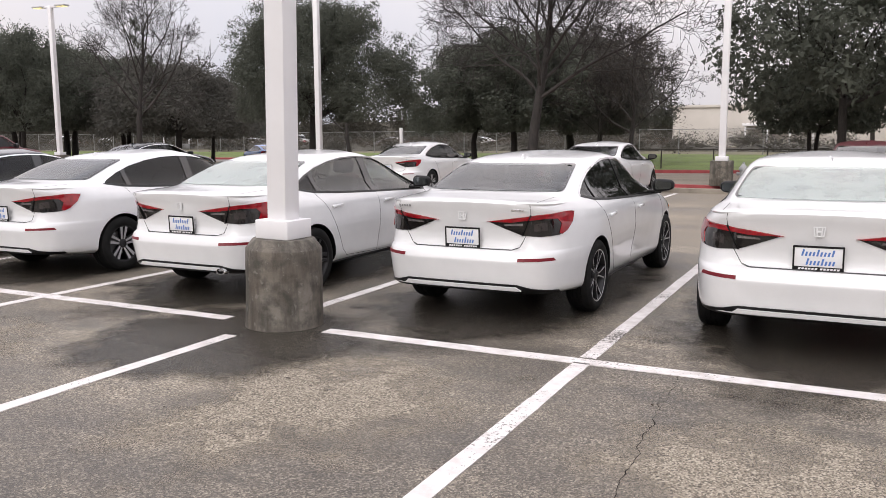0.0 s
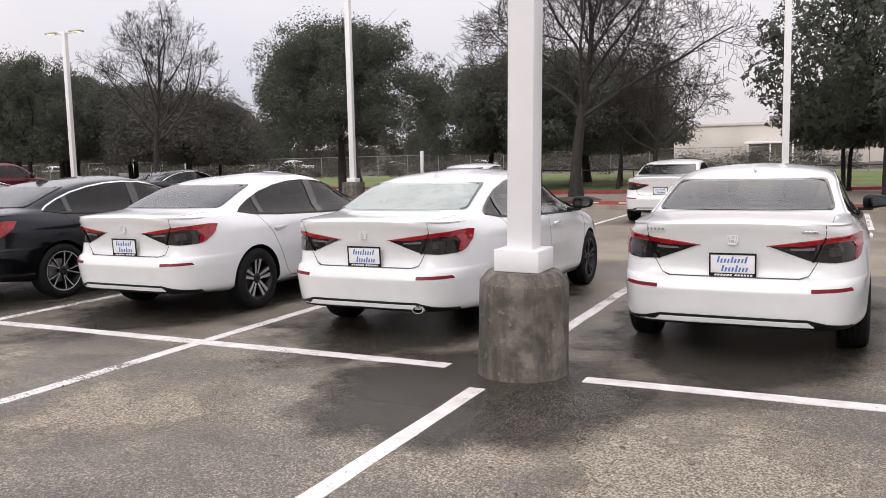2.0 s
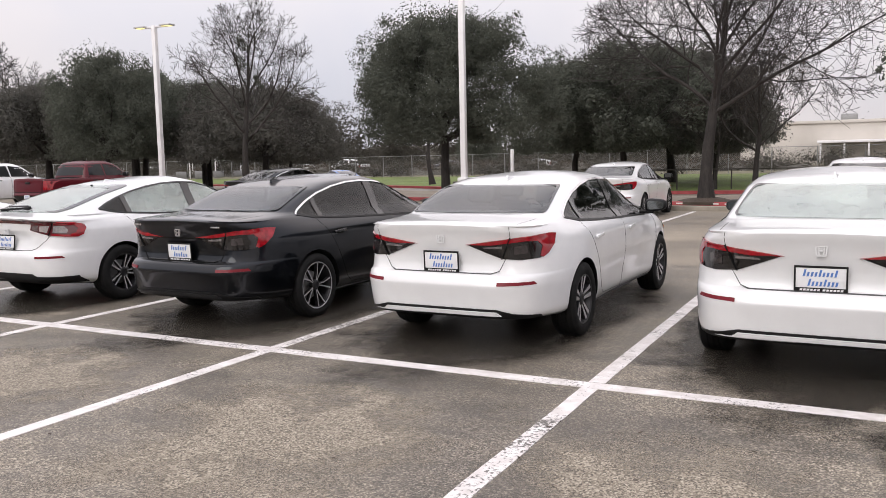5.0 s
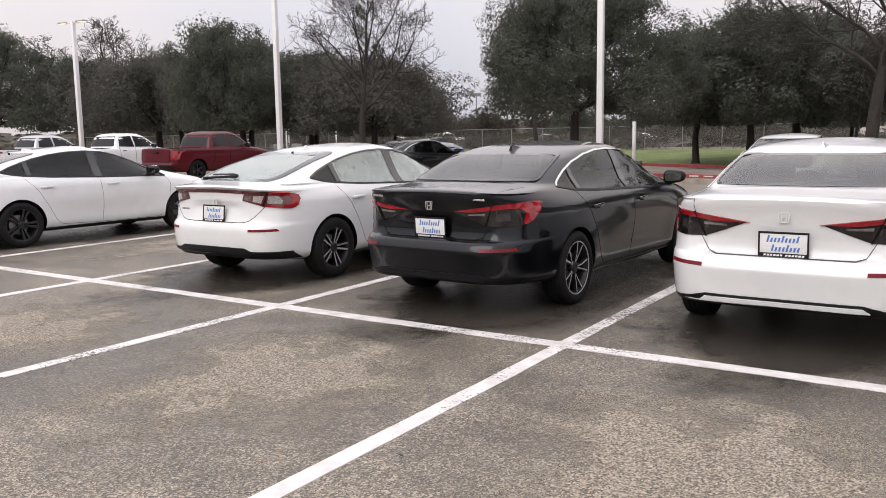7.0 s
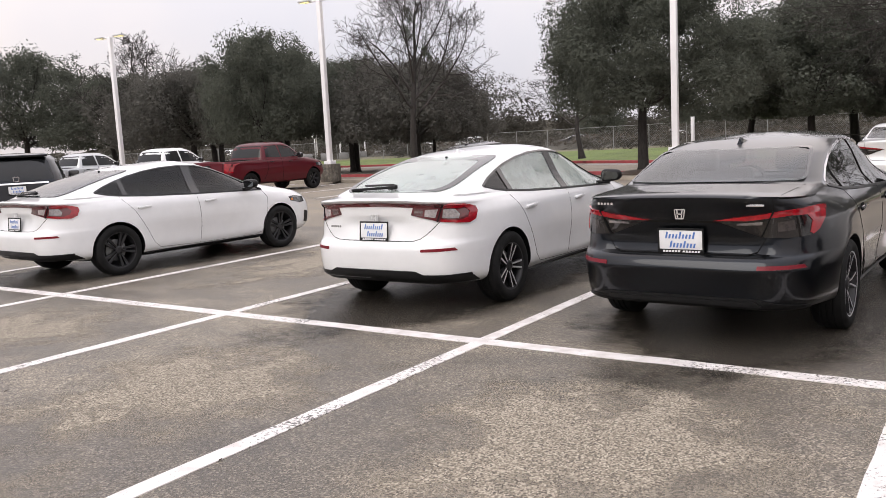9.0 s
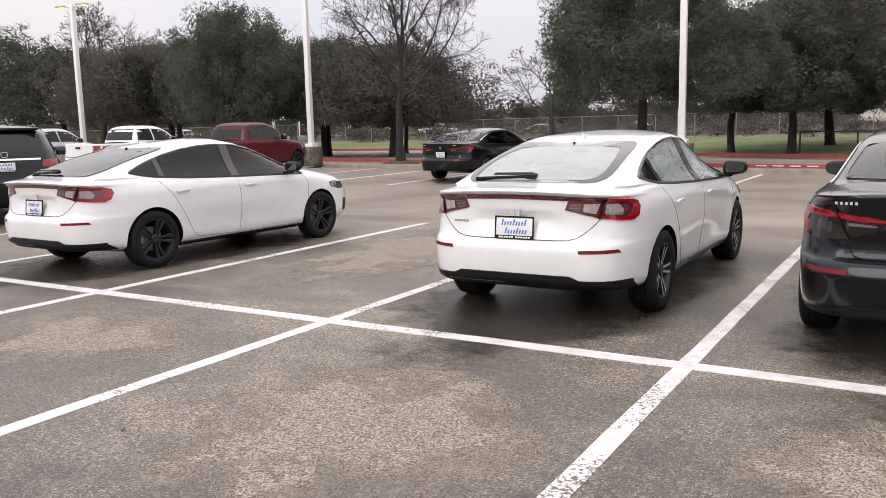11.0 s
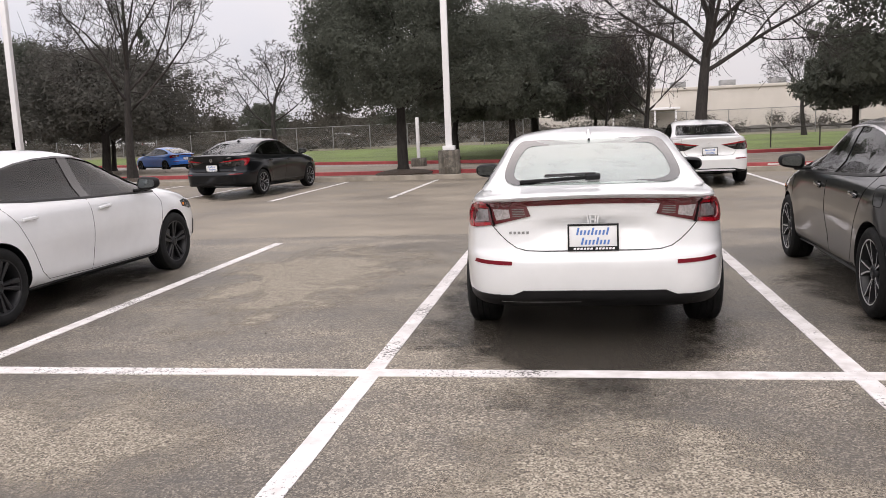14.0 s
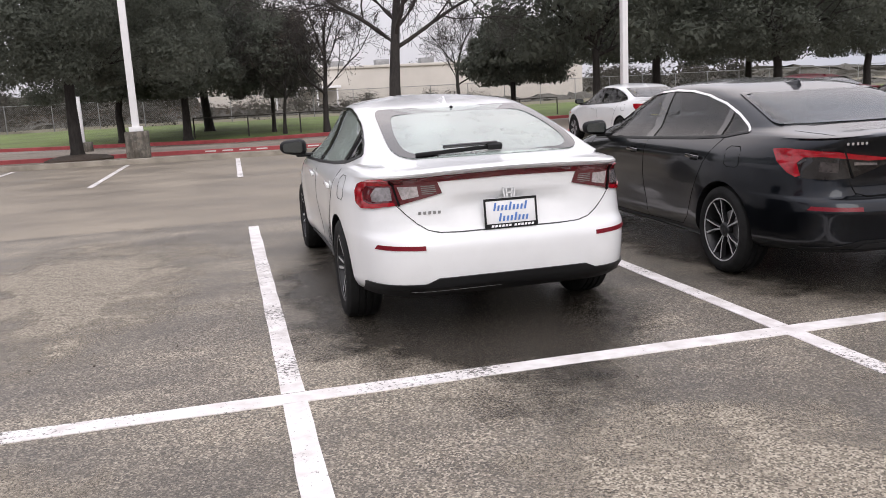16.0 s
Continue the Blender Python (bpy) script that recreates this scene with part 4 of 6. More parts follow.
        for hy in (0.40, 1.46):
            h, n = skin.cast((hy, 0.845), "x", s)
            part("door_handle", box_me("door_handle", (0.022, 0.20, 0.030), (0, 0, 0), M_GLOSS_BLACK if paint is M_BLACK_PAINT else paint, 0.009), car, "", pose(h.x + s * 0.018, hy, 0.845, 3, 0, 0))
            part("handle_recess", skin.patch("handle_recess", rounded([(hy - 0.06, 0.815), (hy + 0.07, 0.815), (hy + 0.07, 0.872), (hy - 0.06, 0.872)], 0.025), "x", s, M_SEAM if paint is M_BLACK_PAINT else paint, 0.002, 0.003, 0.05), car)
        # sill blade
        part("side_sill", skin.patch("side_sill", [(0.36, 0.205), (0.36, 0.245), (2.38, 0.245), (2.38, 0.205)], "x", s, M_PLASTIC, 0.012, 0.03, 0.12), car)
        # mirror
        ml = part("wing_mirror", mirror_shell(s), car, "", pose(s * 0.985, 2.13, 1.015, 0, 0, s * 8))
        part("mirror_glass", bm_mesh("mirror_glass", mirror_pane(s), M_MIRROR), ml, "mirror glass", pose(0, -0.060, 0.004, 8, 0, s * 4))
        part("mirror_foot", box_me("mirror_foot", (0.16, 0.05, 0.035), (-s * 0.10, 0.01, -0.065), M_PLASTIC, 0.012), ml)
        # lamps
        if hatch:
            lampo = [(-0.308, 0.872), (-0.10, 0.814), (0.06, 0.796), (0.18, 0.790), (0.236, 0.815), (0.262, 0.880), (0.243, 0.920), (0.15, 0.950), (0.0, 0.962), (-0.15, 0.966), (-0.275, 0.968), (-0.292, 0.93)]
            redo = [(-0.050, 0.961), (0.0, 0.964), (0.15, 0.952), (0.243, 0.922), (0.264, 0.880), (0.238, 0.815), (0.18, 0.789), (0.06, 0.795), (-0.085, 0.814), (-0.078, 0.832), (0.10, 0.818), (0.165, 0.836), (0.185, 0.885), (0.14, 0.918), (-0.054, 0.930)]
            clear, grey, gap = [(-0.205, 0.862), (-0.198, 0.918), (-0.095, 0.918), (-0.122, 0.845)], [(-0.066, 0.842), (-0.050, 0.916), (0.05, 0.912), (0.09, 0.87), (0.075, 0.832)], [(-0.108, 0.810), (-0.058, 0.962)]
        else:
            lampo = [(-0.50, 0.872), (-0.352, 0.905), (-0.184, 0.932), (0.0, 0.946), (0.12, 0.949), (0.205, 0.942), (0.175, 0.87), (0.10, 0.80), (0.02, 0.768), (-0.15, 0.757), (-0.27, 0.765), (-0.39, 0.818)]
            redo = [(-0.515, 0.873), (-0.352, 0.908), (-0.184, 0.936), (0.0, 0.950), (0.12, 0.953), (0.21, 0.945), (0.18, 0.87), (0.105, 0.80), (0.045, 0.772), (0.02, 0.785), (0.045, 0.86), (0.0, 0.90), (-0.12, 0.905), (-0.25, 0.893), (-0.352, 0.875)]
            clear, grey, gap = [(-0.20, 0.80), (-0.20, 0.865), (-0.10, 0.875), (-0.09, 0.81)], [(-0.40, 0.845), (-0.40, 0.857), (-0.28, 0.868), (-0.28, 0.848)], [(-0.275, 0.762), (-0.235, 0.938)]
        lamp = part("tail_lamp", skin.patch("tail_lamp", lampo, "d", s, M_TAIL_DEEP if hatch else M_TAIL_DARK, 0.007, 0.02, 0.03), car, "red and smoked tail lamp")
        part("red_lens", skin.patch("red_lens", redo, "d", s, M_TAIL_RED, 0.013, 0.014, 0.025), lamp, "red lamp lens")
        part("clear_lens", skin.patch("clear_lens", clear, "d", s, M_TAIL_WHITE if hatch else M_TAIL_SMOKE, 0.010, 0.01, 0.03), lamp, "clear lens")
        part("grey_lens", skin.patch("grey_lens", grey, "d", s, M_TAIL_CLEAR, 0.010, 0.01, 0.03), lamp, "grey lens")
        part("lamp_gap", skin.strip("lamp_gap", gap, "d", s, M_SEAM, 0.008, 0.015, 0.012), lamp)
        if hatch:
            for i in range(5):
                part("lens_rib", skin.strip("lens_rib", [(-0.285 + 0.002 * i, 0.874 + 0.011 * i), (-0.218 + 0.001 * i, 0.874 + 0.011 * i)], "d", s, M_TAIL_CLEAR, 0.005, 0.011, 0.006), lamp, "grey lens rib")
            part("lower_red_lens", skin.patch("lower_red_lens", [(-0.305, 0.872), (-0.112, 0.817), (-0.117, 0.836), (-0.21, 0.855), (-0.290, 0.880)], "d", s, M_TAIL_DEEP, 0.011, 0.012, 0.03), lamp, "dark red lens edge")
        refl = [(0.52, 0.561), (0.52, 0.586), (0.765, 0.591), (0.78, 0.566)]
        part("reflector", skin.patch("reflector", refl, "y", -1, M_REFLECTOR, 0.006, 0.012, 0.05, flip=s < 0), car, "red bumper reflector")
        # headlamp
        part("headlamp", skin.patch("headlamp", [(2.98, 0.70), (2.95, 0.765), (3.10, 0.775), (3.34, 0.735), (3.34, 0.66), (3.2, 0.655)], "x", s, M_HEADLAMP, 0.006, 0.02, 0.04), car)
        part("amber_lens", skin.patch("amber_lens", [(2.99, 0.712), (2.985, 0.735), (3.03, 0.74), (3.04, 0.708)], "x", s, M_AMBER, 0.010, 0.01, 0.04), car, "amber side marker")
        part("bumper_vent", skin.patch("bumper_vent", [(3.30, 0.34), (3.32, 0.52), (3.44, 0.50), (3.42, 0.33)], "x", s, M_PLASTIC, 0.006, 0.02, 0.04), car)
    part("fuel_flap_seam", skin.strip("fuel_flap_seam", [(-0.20, 0.82), (-0.17, 0.80), (-0.06, 0.80), (-0.03, 0.82), (-0.02, 0.92), (-0.05, 0.945), (-0.16, 0.945), (-0.19, 0.92), (-0.20, 0.82)], "x", -1, gap_mat, 0.004), car)
    # tail details
    if hatch:
        part("light_bar", skin.patch("light_bar", [(-0.62, 0.930), (-0.62, 0.962), (-0.40, 0.972), (0.0, 0.979), (0.40, 0.972), (0.62, 0.962), (0.62, 0.930), (0.40, 0.940), (0.0, 0.947), (-0.40, 0.940)], "y", -1, M_TAIL_DEEP, 0.007, 0.015, 0.06), car, "dark red light bar under the spoiler")
        part("tailgate_seam", skin.strip("tailgate_seam", [(-0.655, 0.815), (-0.60, 0.755), (-0.545, 0.705), (-0.49, 0.668), (-0.42, 0.650), (-0.30, 0.645), (0.30, 0.645), (0.42, 0.650), (0.49, 0.668), (0.545, 0.705), (0.60, 0.755), (0.655, 0.815)], "y", -1, gap_mat, 0.006), car)
        part("valance", skin.patch("valance", [(-0.82, 0.284), (-0.82, 0.358), (-0.52, 0.362), (-0.45, 0.393), (0.45, 0.393), (0.52, 0.362), (0.82, 0.358), (0.82, 0.284)], "y", -1, M_PLASTIC, 0.010, 0.03, 0.05), car, "black lower bumper valance")
        part("wiper", box_me("wiper", (0.50, 0.020, 0.024), (-0.25, 0, 0), M_PLASTIC, 0.007), car, "black rear wiper", pose(0.02, -0.572, 1.098, 20, -2.5, 0))
        part("wiper_arm", box_me("wiper_arm", (0.34, 0.022, 0.020), (-0.16, 0, 0.024), M_GLOSS_BLACK, 0.006), car, "glossy black wiper arm", pose(0.02, -0.568, 1.098, 20, -1.0, 0))
        part("wiper_motor", box_me("wiper_motor", (0.10, 0.05, 0.04), (0, 0, 0), M_PLASTIC, 0.014), car, "", pose(0.01, -0.576, 1.100, 20, 0, 0))
        part("washer_jet", box_me("washer_jet", (0.018, 0.03, 0.018), (0.0, 0.335, 1.330), M_PLASTIC, 0.005), car)
        part("glass_border", frit_ring(skin, glass_out, clear_out), car, "dark printed border of the rear glass")
        add_plate(car, -0.868, 0.735, 6)
        by, bz = -0.842, 0.845
    else:
        part("boot_seam", skin.strip("boot_seam", [(-0.555, 0.765), (-0.50, 0.665), (-0.44, 0.645), (0.44, 0.645), (0.50, 0.665), (0.555, 0.765)], "y", -1, gap_mat, 0.005), car)
        # crease shading above the plate, painted as a near-black strip
        if paint is M_BLACK_PAINT:
            part("boot_crease_shade", skin.patch("boot_crease_shade", [(-0.26, 0.855), (-0.24, 0.872), (0.24, 0.872), (0.26, 0.855)], "y", -1, M_SEAM, 0.003, 0.01, 0.06), car)
        for s in (1, -1):
            part("boot_edge", skin.strip("boot_edge", [(0.640 * s, -0.90), (0.645 * s, -0.72), (0.650 * s, -0.50)], "z", 1, gap_mat, 0.004, 0.001), car)
            part("boot_edge", skin.strip("boot_edge", [(0.600, 0.935), (0.605, 0.985), (0.60, 1.03)], "y", -1, gap_mat, 0.004, 0.001, flip=s < 0), car)
        part("valance", skin.patch("valance", [(-0.78, 0.296), (-0.78, 0.316), (-0.62, 0.338), (-0.50, 0.368), (0.50, 0.368), (0.62, 0.338), (0.78, 0.316), (0.78, 0.296)], "y", -1, M_PLASTIC, 0.010, 0.03, 0.05), car, "black lower bumper valance")
        part("valance_strip", skin.patch("valance_strip", [(-0.54, 0.322), (-0.50, 0.350), (0.50, 0.350), (0.54, 0.322)], "y", -1, M_PLASTIC if paint is M_BLACK_PAINT else paint, 0.022, 0.02, 0.06), car, "painted strip in the valance")
        if exhaust:
            tip = lathe("exhaust_tip", [(0.030, 0.06), (0.036, 0.0), (0.046, 0.0), (0.048, 0.012), (0.046, 0.09)], 24, [M_CHROME, M_SEAM], [1, 0, 0, 0])
            part("exhaust_tip", tip, car, "chrome oval exhaust tip", pose(0.53, -1.02, 0.315, -90, 0, 0) @ Matrix.Diagonal((1.15, 0.68, 1, 1)))
        add_plate(car, -0.958, 0.735, -3)
        by, bz = -0.962, 0.915
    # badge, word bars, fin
    bm_mat = badge or M_CHROME
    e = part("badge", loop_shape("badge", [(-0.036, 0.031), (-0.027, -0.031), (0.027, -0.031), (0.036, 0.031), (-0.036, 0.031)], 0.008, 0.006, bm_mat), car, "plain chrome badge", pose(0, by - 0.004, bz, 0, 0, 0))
    part("badge_bar", loop_shape("badge_bar", [(-0.018, 0.028), (-0.013, -0.028)], 0.009, 0.006, bm_mat), e)
    part("badge_bar", loop_shape("badge_bar", [(0.018, 0.028), (0.013, -0.028)], 0.009, 0.006, bm_mat), e)
    part("badge_bar", loop_shape("badge_bar", [(-0.014, 0.0), (0.014, 0.0)], 0.009, 0.006, bm_mat), e)
    if word_bars:
        wx, wz = (-0.53, 0.765) if hatch else (-0.60, 0.985)
        for i in range(5):
            h, n = skin.cast((wx + 0.028 * i, wz), "y", -1)
            part("letter_block", box_me("letter_block", (0.016, 0.004, 0.017), (0, 0, 0), M_CHROME if paint is M_BLACK_PAINT else M_GALV), car, "", pose(wx + 0.028 * i, h.y - 0.003, wz))
        if not hatch:
            h, n = skin.cast((0.50, 0.975), "y", -1)
            part("trim_badge", box_me("trim_badge", (0.11, 0.005, 0.014), (0, 0, 0), M_CHROME, 0.001), car, "small chrome bar", pose(0.50, h.y - 0.004, 0.975))
    fin = bmesh.new()
    prof = [(-0.10, 0.0), (-0.085, 0.045), (-0.06, 0.055), (0.0, 0.03), (0.08, 0.0)]
    l = [fin.verts.new((-0.022 if z == 0 else -0.006, y, z)) for y, z in prof]
    r = [fin.verts.new((0.022 if z == 0 else 0.006, y, z)) for y, z in prof]
    fin.faces.new(l)
    fin.faces.new(r[::-1])
    for i in range(len(prof)):
        j = (i + 1) % len(prof)
        fin.faces.new((l[i], r[i], r[j], l[j]))
    part("aerial_fin", bm_mesh("aerial_fin", fin, paint), car, "", pose(0, 0.47 if not hatch else 0.62, 1.352 if not hatch else 1.362, 10))
    part("third_brake_lamp", box_me("third_brake_lamp", (0.05, 0.03, 0.012), (0, 0.23 if not hatch else 0.33, 1.290 if not hatch else 1.306), M_SEAM), car)
    # cabin
    for sx in (-0.36, 0.36):
        part("front_seat", SEAT, car, "", pose(sx, 1.12, 0.52, -16))
        part("rear_seat", SEAT, car, "", pose(sx, 0.34, 0.50, -18))
    part("dashboard", box_me("dashboard", (1.36, 0.36, 0.22), (0, 2.10, 0.90), M_PLASTIC, 0.05), car)
    sw = lathe("steering_wheel", [(0.165 + 0.014 * math.cos(a), 0.014 * math.sin(a)) for a in [i * math.pi / 4 for i in range(9)]], 24, M_PLASTIC)
    part("steering_wheel", sw, car, "", pose(-0.36, 1.80, 0.95, 65))
    if side_sticker:
        for s in (-1,):
            part("window_sticker", skin.patch("window_sticker", [(0.42, 1.04), (0.46, 1.24), (0.62, 1.24), (0.62, 1.035)], "x", s, M_PAPER, -0.014, 0.002, 0.08), car, "white price sheet in the rear side window")
    # wheels
    wl_lab = {"split": "alloy wheel with ten split spokes", "touring": "silver alloy wheel with five forked spokes", "sport": "black alloy wheel", "twin": "alloy wheel with five twin spokes"}[wheels]
    k = 0
    for x in (-0.79, 0.79):
        for y in (0.0, 2.735):
            k += 1
            add_wheel(car, wheels, x, y, 0.325, wl_lab, 17.0 * k)
    part("axle", box_me("axle", (1.3, 0.10, 0.08), (0, 0, 0.26), M_PLASTIC, 0.02), car)
    return car


def frit_ring(skin, outer, inner):
    """The dark border between two outlines with the same number of points."""
    vs, fs = [], []
    n = len(outer)
    for k in range(n):
        for t in (0.0, 0.33, 0.66, 1.0):
            p = Vector(outer[k]).lerp(Vector(inner[k]), t)
            h, nn = skin.cast((p.x, p.y), "y", -1)
            vs.append(h + nn * 0.0095)
    for k in range(n):
        for t in range(3):
            a, b = 4 * k + t, 4 * ((k + 1) % n) + t
            fs.append((a, b, b + 1, a + 1))
    return mesh_from("glass_border", vs, fs, M_GLOSS_BLACK, smooth=True)

# ---------------------------------------------------------------- ground, kerbs, roads
def clamp(x):
    return max(-48.0, min(5.0, x)) + 2.0


def kerb_y(x):
    return 23.2 - 0.115 * clamp(x)


def red_near_y(x):
    return 25.7 - 0.21 * clamp(x)


def red_far_y(x):
    u = clamp(x) + 13.0
    return 42.2 - (0.48 if u < 0 else -0.25) * u


def mid_y(x):
    w = 0.3 - 0.01 * max(0.0, min(10.0, clamp(x) + 13.0))
    return w * red_near_y(x) + (1 - w) * red_far_y(x)


def ground_height(x, y):
    if y < 24:
        return -0.30
    if y < 62:
        return -0.70
    k = min(1.0, (y - 62) / 9)
    return -0.7 + 0.85 * k + 0.3 * k * noise.noise(Vector((x * 0.05, y * 0.05, 0)))


def build_ground():
    xs = [-900, -500, -300, -200] + list(range(-150, 151, 6)) + [200, 300, 500, 900]
    ys = [-900, -400, -150, -60, 23, 24.5, 61, 62, 64, 66, 68, 71, 76, 84, 95, 110, 140, 200, 300, 500, 900]
    verts = [(x, y, ground_height(x, y)) for y in ys for x in xs]
    n = len(xs)
    faces = [(j * n + i, j * n + i + 1, (j + 1) * n + i + 1, (j + 1) * n + i) for j in range(len(ys) - 1) for i in range(n - 1)]
    tagged(new("ground", mesh_from("ground", verts, faces, [M_DRY], None, True)), "dry winter field running to the horizon", "ground", kind="structure")


RIB_X = [-140, -90, -60, -48, -40, -32, -24, -18, -15, -11, -8, -2, 2, 5, 20, 40, 70]


def ribbon(name, f0, z0, f1, z1, m, label, category, deep=0.6):
    """A strip of ground between two lines in plan, with sides going down."""
    vs = []
    for x in RIB_X:
        a, b = f0(x), f1(x)
        vs += [(x, a, z0), (x, b, z1), (x, a, -deep), (x, b, -deep)]
    fs = []
    for i in range(len(RIB_X) - 1):
        k, j = 4 * i, 4 * i + 4
        fs += [(k, j, j + 1, k + 1), (k, k + 2, j + 2, j), (k + 1, j + 1, j + 3, k + 3)]
    return tagged(new(name, mesh_from(name, vs, fs, m)), label, category, kind="structure")


build_ground()
ribbon("far_road", lambda x: 84.5, 0.46, lambda x: 87.5, 0.48, M_KERB, "pale concrete road across the far field", "road", deep=0.2)
ribbon("aisle", lambda x: 12.28, -0.002, kerb_y, -0.002, M_AISLE, "pale worn asphalt aisle with damp streaks", "asphalt")
ribbon("pavement", lambda x: -60.0, 0.0, lambda x: 12.28, 0.0, M_ASPHALT, "wet grey asphalt car park with pale dry patches", "asphalt")
ribbon("kerb", kerb_y, 0.125, lambda x: kerb_y(x) + 0.16, 0.13, M_KERB, "grey concrete kerb along the planted island", "kerb")
ribbon("island", lambda x: kerb_y(x) + 0.16, 0.11, lambda x: 0.25 * kerb_y(x) + 0.75 * red_near_y(x), 0.0, M_MEDIAN, "pale dirt strip with trees and lamp posts", "planting strip")
ribbon("road_near", lambda x: 0.25 * kerb_y(x) + 0.75 * red_near_y(x), -0.07, red_near_y, -0.07, M_ASPHALT, "grey asphalt driveway", "road")
ribbon("red_kerb_near", red_near_y, 0.065, lambda x: red_near_y(x) + 0.17, 0.07, M_RED_KERB, "red painted fire lane kerb with white marks", "kerb")
ribbon("median", lambda x: red_near_y(x) + 0.17, 0.055, mid_y, -0.24, M_MEDIAN, "pale dirt median strip", "median")
ribbon("road_far", mid_y, -0.38, red_far_y, -0.38, M_ASPHALT, "grey asphalt driveway", "road")
ribbon("red_kerb_far", red_far_y, -0.22, lambda x: red_far_y(x) + 0.18, -0.21, M_RED_KERB, "red painted fire lane kerb", "kerb")
ribbon("verge", lambda x: red_far_y(x) + 0.18, -0.225, lambda x: 64.0, 0.15, M_GRASS, "green grass verge behind the red kerb", "grass", deep=0.9)
# unreadable white words on the near red kerb, as bars
for i in range(22):
    wx = -16.0 + 0.52 * i
    if i % 5 != 4:
        o = new("kerb_marking", box_me("kerb_marking", (0.34, 0.012, 0.040), (0, 0, 0), M_LINE))
        tagged(o, "white painted bar on the red kerb", "marking", "kerb markings", "structure").matrix_basis = pose(wx, red_near_y(wx) - 0.004, 0.015, 0, 0, -11.9)
# mulch round the trees of the island
for mx, my, mr in ((-19.75, 28.3, 0.95), (-29.85, 28.7, 0.8), (-10.15, 28.2, 0.9)):
    me = lathe("mulch_ring", [(0.0, 0.10), (0.4 * mr, 0.09), (0.75 * mr, 0.05), (mr, -0.02), (mr, -0.1)], 28, M_SOIL)
    for v in me.vertices:
        v.co *= 1 + 0.14 * noise.noise(v.co * 1.7 + Vector((mx, my, 0)))
    tagged(new("mulch_ring", me), "dark mulch mound round a tree trunk", "mulch", "mulch rings", "structure").matrix_basis = pose(mx, my, 0.08)

# stall lines: a grid 2.79 m wide
X0, STEP = -1.31, 2.79


def line(x0, y0, x1, y1, width):
    d = Vector((x1 - x0, y1 - y0))
    s = Vector((-d.y, d.x)).normalized() * width / 2
    n = max(1, int(d.length / 0.25))
    rnd = random.Random(int(1000 * abs(x0 + 7 * y0)))
    verts, faces = [], []
    for i in range(n + 1):
        c = Vector((x0, y0)) + d * i / n
        for k in (1, -1):
            e = c + s * k * rnd.uniform(0.93, 1.05)
            verts += [(e.x, e.y, 0.005), (e.x, e.y, -0.01)]
    for i in range(n):
        a, b = 4 * i, 4 * i + 4
        faces += [(a, a + 2, b + 2, b), (a, b, b + 1, a + 1), (a + 2, a + 3, b + 3, b + 2)]
    tagged(new("parking_line", mesh_from("parking_line", verts, faces, M_LINE)), "worn white painted parking line on asphalt", "line marking", "parking lines", "structure")


for k in range(-3, 14):
    x = X0 - STEP * k
    if k == 1:
        line(x, 6.25, x, 11.69, 0.115)
        line(x, -1.0, x + 0.02, 5.27, 0.115)
    else:
        line(x, 0.0 if k > -2 else 4.0, x, 5.69, 0.118)
        line(x, 5.83, x, 11.69, 0.118)
    if k < 14:
        line(x - 0.02, 18.1 - 0.03 * (x + 1), x + 0.02, kerb_y(x) - 0.35, 0.11)
line(8.0, 5.76, X0 - STEP + 0.62, 5.73, 0.14)
line(X0 - STEP - 0.42, 5.755, -40.0, 5.765, 0.14)


# cracks in the asphalt
def crack(x, y, ang, length, seed):
    rnd = random.Random(seed)
    along, across = Vector((math.cos(ang), math.sin(ang))), Vector((-math.sin(ang), math.cos(ang)))
    pts = []
    for i in range(int(length / 0.03)):
        d = 0.03 * i
        pts.append(Vector((x, y)) + along * d + across * (0.045 * noise.noise(Vector((d * 2.3, seed, 0))) + 0.028 * noise.noise(Vector((d * 11, seed, 4))) + rnd.uniform(-0.004, 0.004)))
    vs, fs = [], []
    for i, q in enumerate(pts):
        w = 0.0008 + 0.0022 * rnd.random()
        d = (pts[min(i + 1, len(pts) - 1)] - pts[max(i - 1, 0)]).normalized()
        vs += [(q.x - d.y * w, q.y + d.x * w, 0.003), (q.x + d.y * w, q.y - d.x * w, 0.003)]
    fs = [(2 * i, 2 * i + 1, 2 * i + 3, 2 * i + 2) for i in range(len(pts) - 1)]
    tagged(new("asphalt_crack", mesh_from("asphalt_crack", vs, fs, M_SEAM)), "thin dark crack in the asphalt", "crack", "cracks", "structure")


crack(-0.645, 5.63, -1.525, 2.2, 3)
crack(-24.0, 12.3, 0.0, 26.0, 8)


